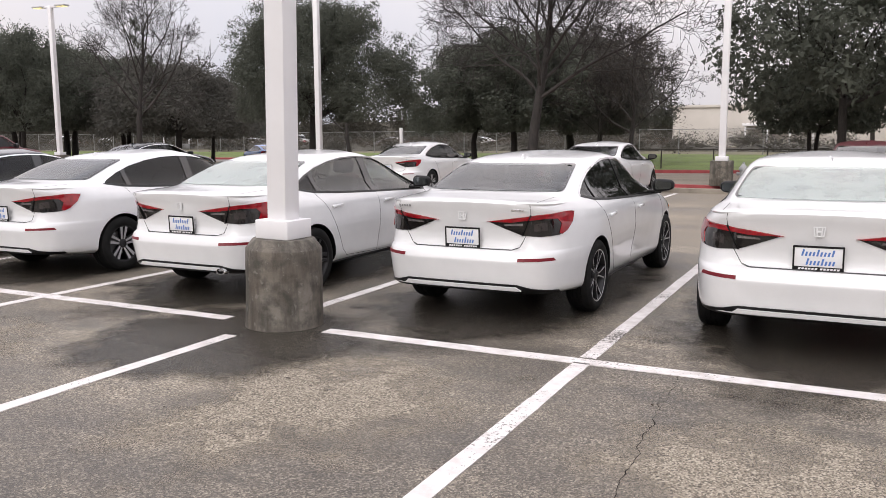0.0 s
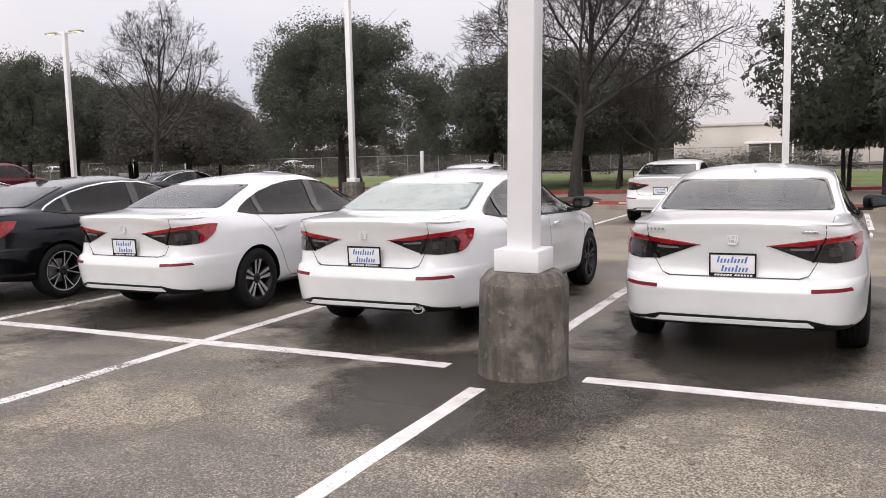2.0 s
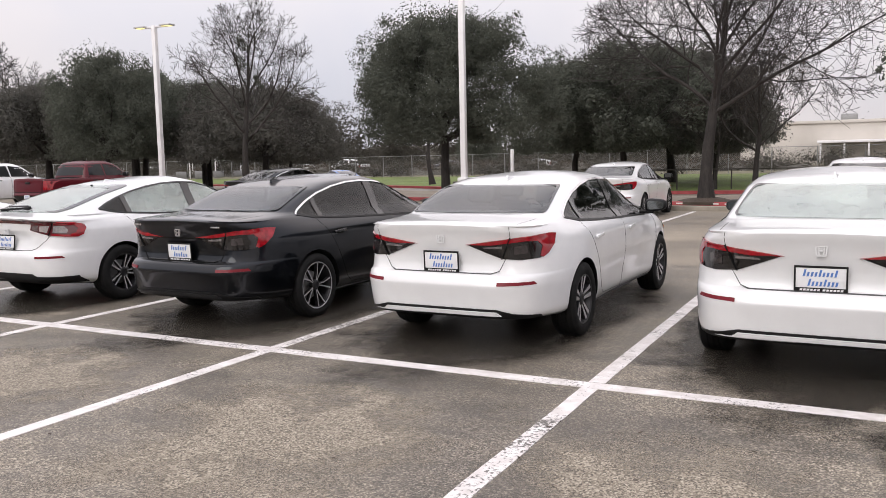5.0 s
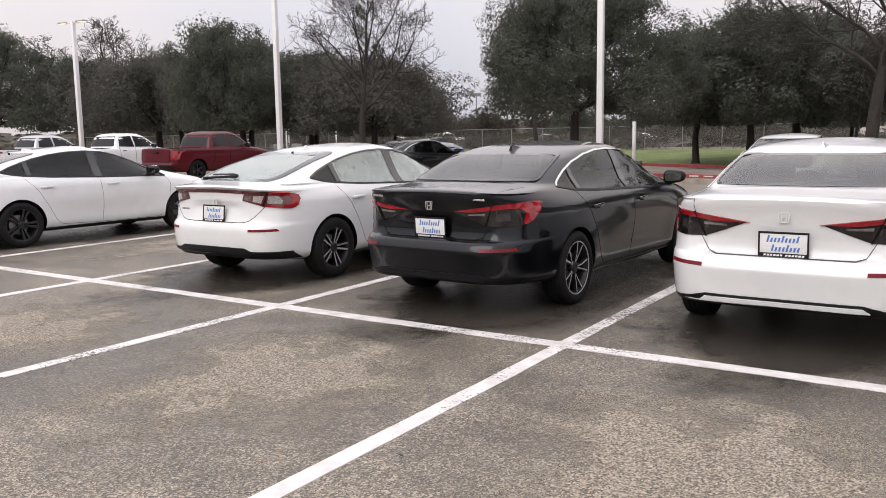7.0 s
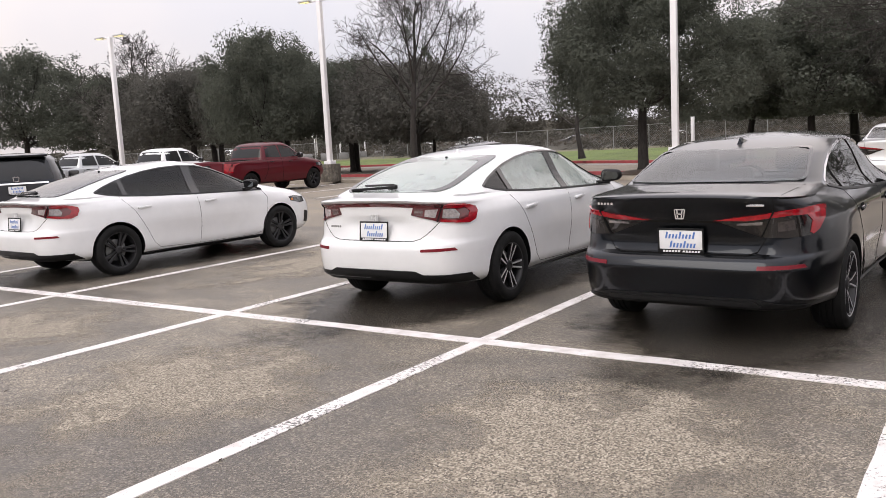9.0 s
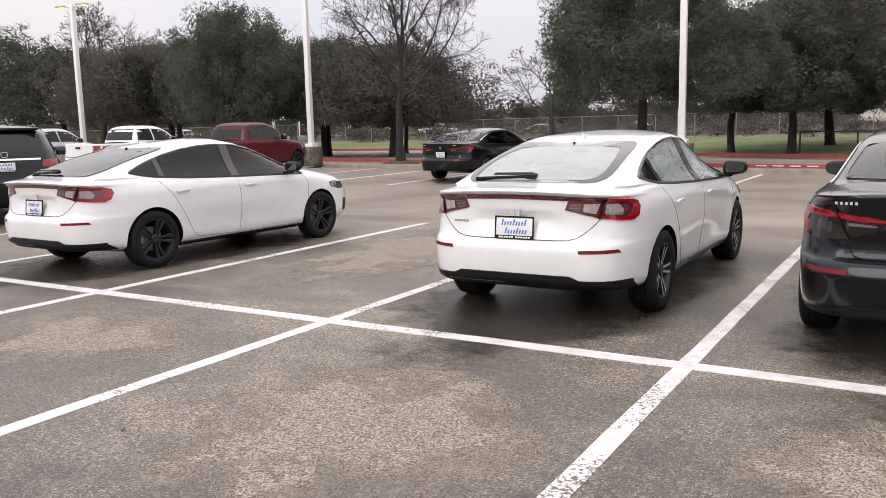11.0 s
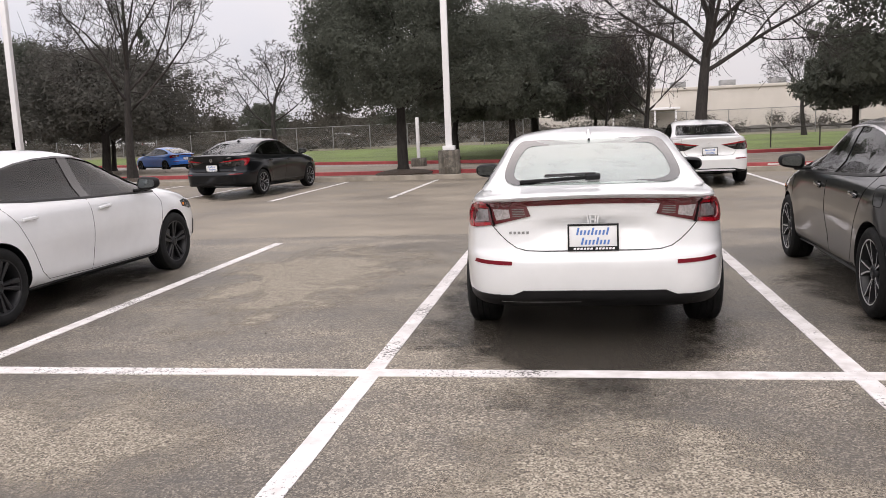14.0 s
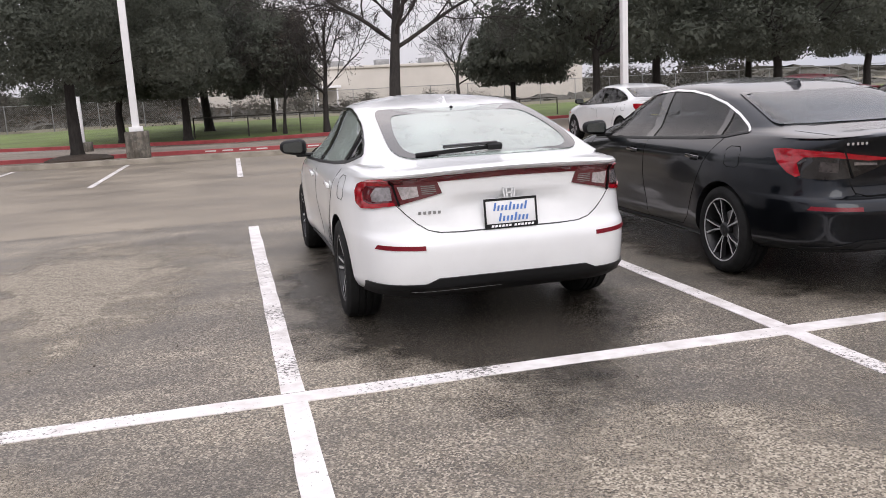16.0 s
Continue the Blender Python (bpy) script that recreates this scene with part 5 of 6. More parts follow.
# ---------------------------------------------------------------- lamp posts
def lamp_post(x, y, round_base, base_h=0.74, height=7.4, pole=0.19, turn=0.0, lean=0.0):
    t = thing("lamp_post", "tall white square steel lamp post on a stained concrete base", "lamp post", pose(x, y, 0 if round_base else 0.08, 0, lean, turn), "lamp posts")
    if round_base:
        prof = [(0.0, 0.0), (0.335, -0.02), (0.325, 0.03), (0.320, 0.2), (0.318, 0.35), (0.317, 0.48), (0.316, base_h - 0.09), (0.313, base_h - 0.078), (0.255, base_h - 0.004), (0.245, base_h), (0.0, base_h)]
        me = lathe("concrete_base", prof, 40, M_CONCRETE, sharp=30)
        for v in me.vertices:
            k = 1 + 0.014 * noise.noise(v.co * 5) + 0.010 * noise.noise(v.co * 16)
            v.co.x *= k
            v.co.y *= k
            if 0.6 < v.co.z < base_h - 0.05:
                v.co.z += 0.014 * noise.noise(v.co * 6 + Vector((3, 1, 7)))
        part("concrete_base", me, t, "stained round concrete base with a chamfered rim")
        block = (0.33, 0.33, 0.155)
    else:
        me = bm_mesh("concrete_base", box_bm(0.62, 0.62, base_h, (0, 0, base_h / 2), 0.03, 2), M_CONCRETE, True, 30)
        part("concrete_base", me, t, "square concrete base")
        block = (0.36, 0.36, 0.13)
    part("base_cover", box_me("base_cover", block, (0, 0, base_h + block[2] / 2), M_POLE, 0.008), t)
    part("pole", box_me("pole", (pole, pole, height - base_h), (0, 0, base_h + (height - base_h) / 2), M_POLE, 0.012), t)
    part("arm", box_me("arm", (1.5, 0.07, 0.07), (0, 0, height - 0.06), M_POLE, 0.01), t)
    for s in (1, -1):
        h = part("lamp_head", box_me("lamp_head", (0.60, 0.34, 0.075), (s * 0.70, 0, height - 0.03), M_LAMP_HEAD, 0.025), t)
        part("lamp_glass", box_me("lamp_glass", (0.44, 0.24, 0.02), (s * 0.70, 0, height - 0.070), M_LAMP_ON, 0.004), h, "glowing yellow lamp glass")


lamp_post(-3.95, 5.80, True, lean=1.1)
lamp_post(-17.85, 26.05, False, turn=3)
lamp_post(-3.3, 25.8, False, turn=3)
lamp_post(-32.55, 26.4, False, turn=3)
lamp_post(-46.0, 25.9, False, turn=3)
lamp_post(11.3, 25.0, False, turn=3)
# a short post in the median
t = thing("bollard_post", "short pale post on a dark concrete base", "post", pose(-21.1, 38.0, -0.05))
part("base", box_me("base", (0.62, 0.62, 0.5), (0, 0, 0.0), M_CONCRETE, 0.03), t)
part("pole", box_me("pole", (0.14, 0.14, 1.85), (0, 0, 1.15), M_POLE, 0.01), t)


# ---------------------------------------------------------------- parked cars
def place(x, y, turn=0.0):
    return pose(x, y, 0, 0, 0, turn)


white_split = build_compact("saloon_car", "white compact saloon with bright window trim on split-spoke alloys", False, M_WHITE, "split", place(-8.34, 7.29, -0.5), M_CHROME, M_GLASS_DARK, M_GLASS_GREY, badge=M_WHITE, word_bars=False)
white_exhaust = build_compact("saloon_car", "white compact saloon with black wheels and a chrome exhaust tip", False, M_WHITE, "sport", place(-5.52, 7.22, -0.5), M_GLOSS_BLACK, M_GLASS_GREY, M_GLASS_MIST_SHEEN, exhaust=True, badge=M_WHITE, word_bars=False)
build_compact("saloon_car", "white compact saloon with bright window trim on forked silver alloys", False, M_WHITE, "touring", place(-2.60, 7.45, -0.5), M_CHROME, M_GLASS_DARK, M_GLASS_GREY, badge=M_WHITE)
copy_thing(white_exhaust, place(0.12, 7.35, 0.0))
dark_touring = build_compact("saloon_car", "dark grey metallic saloon, wet, with bright window trim", False, M_BLACK_PAINT, "touring", place(-11.08, 7.16, -2.0), M_CHROME, M_GLASS_DARK, M_GLASS_GREY)
build_compact("hatchback_car", "white five-door hatchback with a black valance and rear wiper", True, M_WHITE, "twin", place(-13.91, 7.20, 0.0), M_GLOSS_BLACK, M_GLASS_MIST_SHEEN, M_GLASS_MIST_SHEEN, badge=M_WHITE, side_sticker=True)
build_compact("hatchback_car", "white sporty hatchback with black wheels and dark windows", True, M_WHITE, "sport", place(-19.54, 7.02, -2.8), M_GLOSS_BLACK, M_GLASS_DARK, M_GLASS_GREY, badge=M_WHITE, word_bars=False)
copy_thing(white_split, place(-11.15, 20.65, 0.0))
copy_thing(white_split, place(-5.50, 19.95, 0.0))
far_dark = copy_thing(dark_touring, place(-22.78, 21.2, -7.0))


# taller vehicles
SUV = smooth_levels([
    (0.26, -0.35, 3.5, 0.80, 6, 5), (0.30, -0.75, 3.6, 0.88, 6, 5), (0.36, -0.92, 3.68, 0.92, 6, 5), (0.55, -0.97, 3.72, 0.945, 6, 5), (0.72, -0.97, 3.70, 0.95, 6, 5), (0.76, -0.93, 3.69, 0.95, 6, 5),
    (0.95, -0.90, 3.62, 0.945, 6, 5), (1.05, -0.885, 3.4, 0.93, 6, 5), (1.12, -0.87, 2.9, 0.905, 6, 5), (1.18, -0.85, 2.6, 0.88, 6, 5), (1.30, -0.78, 2.4, 0.845, 6, 5),
    (1.45, -0.66, 2.12, 0.79, 6, 5), (1.58, -0.55, 1.85, 0.73, 6, 5), (1.64, -0.46, 1.65, 0.68, 5, 4), (1.68, -0.30, 1.45, 0.60, 4, 4), (1.70, 0.1, 1.2, 0.4, 3, 3)], 0.05)
TRUCK = smooth_levels([
    (0.34, -0.6, 3.7, 0.84, 8, 5), (0.40, -1.0, 3.85, 0.93, 9, 5), (0.50, -1.10, 4.0, 0.96, 10, 5), (0.62, -1.13, 4.05, 0.985, 11, 5), (0.68, -1.10, 4.05, 0.99, 12, 5), (0.90, -1.09, 4.0, 0.99, 12, 5),
    (1.08, -1.08, 3.8, 0.98, 12, 5), (1.18, -1.08, 3.3, 0.965, 12, 5), (1.215, -1.06, 3.0, 0.94, 12, 5), (1.22, 0.60, 2.95, 0.93, 9, 5), (1.30, 0.62, 2.82, 0.905, 9, 5),
    (1.45, 0.67, 2.60, 0.865, 9, 5), (1.62, 0.73, 2.35, 0.815, 9, 5), (1.73, 0.80, 2.15, 0.765, 7, 4), (1.79, 0.95, 1.95, 0.68, 5, 4), (1.82, 1.15, 1.8, 0.40, 3, 3)], 0.06)


def build_tall(name, label, truck, paint, m, category, stripe=False):
    car = thing(name, label, category, m, "parked cars")
    levels = TRUCK if truck else SUV
    wb = 3.18 if truck else 2.70
    verts, faces = stack(levels, 1.5, 28, crown_from=0.9)
    skin = Skin(verts, faces)
    mats = [paint, M_PLASTIC, M_INTERIOR]
    idx = [1 if max(verts[i][2] for i in f[:4]) < 0.37 else 0 for f in faces]
    me = mesh_from("body", verts, faces, mats, idx, True, 38)
    R = 0.385 if truck else 0.355
    cut = []
    for yc in (0.0, wb):
        for s in (1, -1):
            ring = [(yc + (R + 0.05) * math.cos(2 * math.pi * i / 36), R + (R + 0.05) * math.sin(2 * math.pi * i / 36)) for i in range(36)]
            cut.append(prism(ring, "x", s * 0.62, s * 1.2, mats, 1))
    if truck:
        cut.append(prism([(-0.80, -1.02), (0.80, -1.02), (0.80, 0.54), (-0.80, 0.54)], "z", 0.80, 1.5, mats, 1))
        panes = [("side_window", [(0.80, 1.27), (0.86, 1.66), (1.42, 1.69), (1.50, 1.25)], "x"), ("side_window", [(1.56, 1.25), (1.50, 1.69), (2.02, 1.63), (2.62, 1.24)], "x")]
        rear = rounded([(-0.76, 1.28), (-0.68, 1.68), (0.68, 1.68), (0.76, 1.28)], 0.05)
        front = [(-0.74, 1.28), (-0.60, 1.66), (0.60, 1.66), (0.74, 1.28)]
    else:
        panes = [("side_window", [(-0.45, 1.22), (-0.30, 1.50), (0.18, 1.57), (0.22, 1.18)], "x"), ("side_window", [(0.28, 1.18), (0.24, 1.57), (1.10, 1.60), (1.14, 1.15)], "x"), ("side_window", [(1.22, 1.15), (1.18, 1.60), (1.60, 1.54), (2.25, 1.14)], "x")]
        rear = rounded([(-0.66, 1.17), (-0.56, 1.55), (0.56, 1.55), (0.66, 1.17)], 0.06)
        front = [(-0.72, 1.18), (-0.56, 1.58), (0.56, 1.58), (0.72, 1.18)]
    body = carve(me, cut)
    part("body", body, car)
    for s in (1, -1):
        for n, o, ax in panes:
            part(n, skin.patch(n, o, ax, s, M_DARK_PANE, 0.005, 0.01, 0.12), car, "dark tinted side window")
        for hy, hz in (((1.0, 1.10), (1.95, 1.08)) if truck else ((0.45, 1.03), (1.45, 1.0))):
            h, n = skin.cast((hy, hz), "x", s)
            part("door_handle", box_me("door_handle", (0.03, 0.18, 0.03), (0, 0, 0), M_PLASTIC, 0.01), car, "", pose(h.x + s * 0.015, hy, hz))
        dy = 1.52 if truck else 1.16
        part("door_seam", skin.strip("door_seam", [(dy, 1.24 if truck else 1.12), (dy, 0.45)], "x", s, M_SEAM, 0.012), car)
        part("door_seam", skin.strip("door_seam", [(0.80, 1.24), (0.80, 0.85), (0.62, 0.5)] if truck else [(0.25, 1.14), (0.3, 0.9), (0.5, 0.5)], "x", s, M_SEAM, 0.012), car)
        ml = part("wing_mirror", box_me("wing_mirror", (0.24, 0.12, 0.19), (0, 0, 0), M_GLOSS_BLACK, 0.05), car, "", pose(s * 1.08, 2.35 if truck else 2.1, 1.28 if truck else 1.2))
        lamp_o = [(0.80, 0.80), (0.80, 1.12), (0.965, 1.12), (0.965, 0.80)] if truck else [(0.56, 0.98), (0.58, 1.10), (0.90, 1.12), (0.90, 0.98)]
        part("tail_lamp", skin.patch("tail_lamp", lamp_o, "y", -1, M_TAIL_RED, 0.01, 0.03, 0.05, flip=s < 0), car, "red tail lamp")
        part("headlamp", skin.patch("headlamp", [(3.35, 0.85), (3.3, 0.98), (3.7, 0.96), (3.75, 0.84)], "x", s, M_HEADLAMP, 0.01, 0.02, 0.08), car)
    part("rear_window", skin.patch("rear_window", rear, "y", -1, M_DARK_PANE, 0.005, 0.01, 0.12), car, "dark rear window")
    part("windscreen", skin.patch("windscreen", front, "y", 1, M_DARK_PANE, 0.005, 0.01, 0.12), car)
    part("bumper", skin.patch("bumper", [(-0.85, 0.42), (-0.85, 0.60), (0.85, 0.60), (0.85, 0.42)], "y", -1, M_PLASTIC if not stripe else M_CHROME, 0.03, 0.05, 0.1), car)
    add_plate(car, -1.16 if truck else -0.93, 0.55 if truck else 1.0, 2)
    if truck:
        part("tailgate_seam", skin.strip("tailgate_seam", [(-0.76, 1.19), (-0.74, 0.72), (0.74, 0.72), (0.76, 1.19)], "y", -1, M_SEAM, 0.014), car)
        part("tailgate_handle", box_me("tailgate_handle", (0.25, 0.03, 0.07), (0, -1.105, 1.05), M_PLASTIC, 0.01), car)
    else:
        part("chrome_bar", skin.patch("chrome_bar", [(-0.55, 1.10), (-0.55, 1.13), (0.55, 1.13), (0.55, 1.10)], "y", -1, M_CHROME, 0.01, 0.02, 0.1), car, "chrome bar above the plate")
        part("badge", loop_shape("badge", [(-0.05, 0.04), (-0.04, -0.04), (0.04, -0.04), (0.05, 0.04), (-0.05, 0.04)], 0.014, 0.01, M_CHROME), car, "plain chrome badge", pose(0, -0.885, 1.20))
        part("spoiler", box_me("spoiler", (1.15, 0.22, 0.05), (0, -0.50, 1.63), paint, 0.02), car)
    k = 0
    for x in (-0.82, 0.82):
        for y in (0.0, wb):
            k += 1
            add_wheel(car, "truck" if truck else "twin", x, y, R, "dark alloy wheel", 20 * k)
    return car


build_tall("sport_utility_car", "black sport utility car with a white dealer plate", False, M_BLACK_PAINT, place(-25.5, 9.45, 60), "car")
build_tall("pickup_truck", "dark red crew cab pickup truck", True, M_RED, place(-32.1, 20.75, 0), "truck")
white_truck = build_tall("pickup_truck", "white crew cab pickup truck", True, M_WHITE, place(-37.5, 20.6, 0), "truck")
build_tall("pickup_truck", "silver grey crew cab pickup truck", True, M_SILVER, place(-43.2, 20.6, 0), "truck", True)
build_compact("saloon_car", "dark red compact saloon", False, M_RED, "twin", place(0.45, 21.0, 0), M_GLOSS_BLACK, M_GLASS_DARK, M_GLASS_GREY, word_bars=False)
build_compact("hatchback_car", "bright blue hatchback on the far driveway", True, M_BLUE, "sport", pose(-38.2, 48.6, -0.38, 0, 0, 60), M_GLOSS_BLACK, M_GLASS_DARK, M_GLASS_GREY, word_bars=False)
# rain water dripped off the parked cars, with the shade under them painted in
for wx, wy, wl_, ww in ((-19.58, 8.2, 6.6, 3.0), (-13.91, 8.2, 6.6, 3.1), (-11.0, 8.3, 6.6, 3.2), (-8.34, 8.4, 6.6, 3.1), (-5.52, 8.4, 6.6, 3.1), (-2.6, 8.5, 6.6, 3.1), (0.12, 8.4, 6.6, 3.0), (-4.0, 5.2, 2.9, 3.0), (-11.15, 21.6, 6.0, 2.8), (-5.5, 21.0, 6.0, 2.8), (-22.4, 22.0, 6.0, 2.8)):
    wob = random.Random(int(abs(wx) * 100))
    me = mesh_from("wet_shade_patch", [(-ww / 2, -wl_ / 2, 0), (ww / 2, -wl_ / 2, 0), (ww / 2, wl_ / 2, 0), (-ww / 2, wl_ / 2, 0)], [(0, 1, 2, 3)], M_WET_SHADE)
    o = tagged(new("wet_shade_patch", me), "dark patch on the asphalt, rain-wet with painted-in shade", "wet patch", "wet patches", "structure")
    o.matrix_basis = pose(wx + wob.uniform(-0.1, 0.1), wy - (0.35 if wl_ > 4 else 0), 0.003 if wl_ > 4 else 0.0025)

# stalls that have dried
for dx_, dy_, dl_, dw_ in ((-16.75, 9.2, 6.6, 3.0), (-22.4, 9.0, 6.0, 3.4), (0.2, 3.9, 3.0, 2.8), (-2.5, 4.2, 3.0, 2.7), (-6.0, 4.0, 2.4, 2.3), (-8.2, 4.1, 3.0, 2.7), (-10.9, 4.2, 3.2, 2.9), (-13.6, 4.0, 3.0, 2.8), (-16.6, 4.5, 2.4, 2.8), (-13.2, 2.0, 2.0, 3.0)):
    me = mesh_from("dry_patch", [(-dw_ / 2, -dl_ / 2, 0), (dw_ / 2, -dl_ / 2, 0), (dw_ / 2, dl_ / 2, 0), (-dw_ / 2, dl_ / 2, 0)], [(0, 1, 2, 3)], M_DRYPATCH)
    o = tagged(new("dry_patch", me), "pale dried patch on the asphalt", "dry patch", "dry patches", "structure")
    o.matrix_basis = pose(dx_, dy_, 0.002, 0, 0, 0)

# bits of leaf and twig lying about
rnd = random.Random(77)
vs, fs = [], []
for i in range(70):
    x, y = (rnd.uniform(-17.9, -15.6), rnd.uniform(6.2, 11.5)) if i < 34 else (rnd.uniform(-15, 0), rnd.uniform(3.2, 5.6))
    a, l_, w_ = rnd.uniform(0, 6.28), rnd.uniform(0.010, 0.028), rnd.uniform(0.004, 0.011)
    u, v = Vector((math.cos(a), math.sin(a), 0)), Vector((-math.sin(a), math.cos(a), 0))
    c = Vector((x, y, 0.006))
    k = len(vs)
    vs += [c - u * l_, c - v * w_ + Vector((0, 0, 0.003)), c + u * l_ + Vector((0, 0, 0.004)), c + v * w_ + Vector((0, 0, 0.003))]
    fs.append((k, k + 1, k + 2, k + 3))
tagged(new("leaf_litter", mesh_from("leaf_litter", vs, fs, M_SOIL)), "scattered dark bits of leaf and twig on asphalt", "leaf litter", kind="stuff")

# ---------------------------------------------------------------- trees
def grow(rnd, verts, faces, tips, start, heading, length, radius, depth, spread, droop, sides, wobble=0.16, thin=0.006, fine=3):
    """A limb and, out of it, thinner ones."""
    n = 4 if depth > 1 else 3
    pts, rad, p, d = [start.copy()], [radius], start.copy(), heading.normalized()
    for i in range(n):
        d = (d + Vector((rnd.uniform(-1, 1), rnd.uniform(-1, 1), rnd.uniform(-0.6, 0.8))) * wobble + Vector((0, 0, droop))).normalized()
        p = p + d * length / n
        pts.append(p.copy())
        rad.append(max(thin, radius * (1 - 0.5 * (i + 1) / n)))
    tube(pts, rad, sides, verts, faces)
    if depth == 0:
        tips.append((p.copy(), d.copy()))
        return
    kids = rnd.randint(2, 3) if depth > 3 else fine
    for k in range(kids):
        i = rnd.randint(max(1, n - 3 if depth < 4 else n - 2), n) if k else n
        ax = Vector((rnd.gauss(0, 1), rnd.gauss(0, 1), rnd.gauss(0, 0.5))).normalized()
        nd = (d + ax * spread * (0.55 if k == 0 else 1.0) * (1.35 if depth < 4 else 1.0)).normalized()
        grow(rnd, verts, faces, tips, pts[i], nd, length * rnd.uniform(0.66, 0.84), rad[i] * (0.80 if k == 0 else 0.58), depth - 1, spread, droop, max(3, sides - 1), wobble, thin, fine)


def limb(rnd, verts, faces, tips, start, heading, length, radius, level, kids, rise, thin):
    """A long winter limb that bears side shoots along its outer part, these bearing finer ones."""
    n = (3, 5, 7, 10)[level]
    wob = (0.34, 0.30, 0.24, 0.17)[level]
    pts, rad, dirs = [start.copy()], [radius], [heading.normalized()]
    p, d = start.copy(), heading.normalized()
    for i in range(n):
        d = (d + Vector((rnd.uniform(-1, 1), rnd.uniform(-1, 1), rnd.uniform(-0.8, 0.8))) * wob + Vector((0, 0, rise / n))).normalized()
        p = p + d * length / n
        pts.append(p.copy())
        dirs.append(d.copy())
        rad.append(max(thin, radius * (1 - 0.72 * (i + 1) / n)))
    tube(pts, rad, (3, 3, 4, 6)[level], verts, faces)
    tips.append((p.copy(), d.copy()))
    if level == 0:
        return
    m = kids[level - 1]
    side = rnd.uniform(0, 6.28)
    for k in range(m):
        f = 0.22 + 0.76 * (k + rnd.random()) / m
        g = f * n
        i = min(n - 1, int(g))
        q = pts[i].lerp(pts[i + 1], g - i)
        d = dirs[i + 1]
        u = d.orthogonal().normalized()
        v = d.cross(u)
        side += 2.4 + rnd.uniform(-0.5, 0.5)
        out = u * math.cos(side) + v * math.sin(side)
        a = rnd.uniform(0.65, 1.15)
        h = d * math.cos(a) + out * math.sin(a)
        ln = length * (0.62 * (1 - f) + 0.20) * rnd.uniform(0.75, 1.2)
        r = max(thin, (rad[i] + (rad[i + 1] - rad[i]) * (g - i)) * 0.55)
        limb(rnd, verts, faces, tips, q, h, ln, r, level - 1, kids, rise * 0.8, thin)


def bare_tree_meshes(seed, height, trunk_r, first=0.30, lean=0.75, limbs=7, kids=(5, 6, 8), thin=0.006, rise=0.5):
    """A leafless tree: a short trunk, long main limbs that leave it one after the other, and a net of twigs."""
    rnd = random.Random(seed)
    tv, tf, bv, bf, tips = [], [], [], [], []
    base, n = Vector((0, 0, -0.05)), 7
    spine, sr = [base], [trunk_r * 1.5]
    for i in range(1, n + 1):
        f = i / n
        spine.append(Vector((0.06 * height * math.sin(2.2 * f + seed) * f, 0.05 * height * math.sin(3.1 * f + 2 * seed) * f, height * 0.62 * f)))
        sr.append(trunk_r * (1.06 - 0.66 * f))
    tube(spine, sr, 9, tv, tf)
    for k in range(limbs):
        q = k / (limbs - 1)
        at = (first + (0.60 - first) * q ** 1.2) / 0.62 * n
        i = min(n - 1, int(at))
        p = spine[i].lerp(spine[i + 1], at - i)
        a = 2.4 * k + seed + rnd.uniform(-0.3, 0.3)
        out = lean * (1.15 - 0.55 * q)
        d = Vector((math.cos(a) * out, math.sin(a) * out, 0.75 + 0.3 * q))
        limb(rnd, bv, bf, tips, p, d, height * (0.56 - 0.16 * q) * rnd.uniform(0.9, 1.1), sr[i] * 0.48, 3, kids, rise, thin)
    limb(rnd, bv, bf, tips, spine[-1], spine[-1] - spine[-2], height * 0.36, sr[-1], 3, kids, 0.3, thin)
    trunk = mesh_from("trunk", tv, tf, M_BARK, smooth=True)
    limbs_me = mesh_from("limb_crown", bv, bf, M_TWIG, smooth=True)
    return trunk, limbs_me, tips


def leaf_cloud(rnd, centres, per, size, m, verts, faces, flat=0.75, floor=-9.0):
    for c, r in centres:
        for i in range(per):
            d = Vector((rnd.gauss(0, 1), rnd.gauss(0, 1), rnd.gauss(0, flat)))
            d = d.normalized() * r * (rnd.random() ** 0.45)
            p = c + d
            if p.z < floor:
                p.z = floor + 0.3 * rnd.random()
            # leaves face outwards and up, as they grow
            n = (d.normalized() * 0.8 + Vector((rnd.gauss(0, 0.38), rnd.gauss(0, 0.38), 0.40 + rnd.gauss(0, 0.38)))).normalized()
            u = n.orthogonal().normalized()
            w = n.cross(u)
            a = rnd.uniform(0, 6.28)
            u, v = u * math.cos(a) + w * math.sin(a), w * math.cos(a) - u * math.sin(a)
            s = size * rnd.uniform(0.6, 1.35)
            w = s * 0.62
            k = len(verts)
            verts += [p - u * s, p + v * w + u * s * 0.7, p - v * w + u * s]
            faces.append((k, k + 1, k + 2))


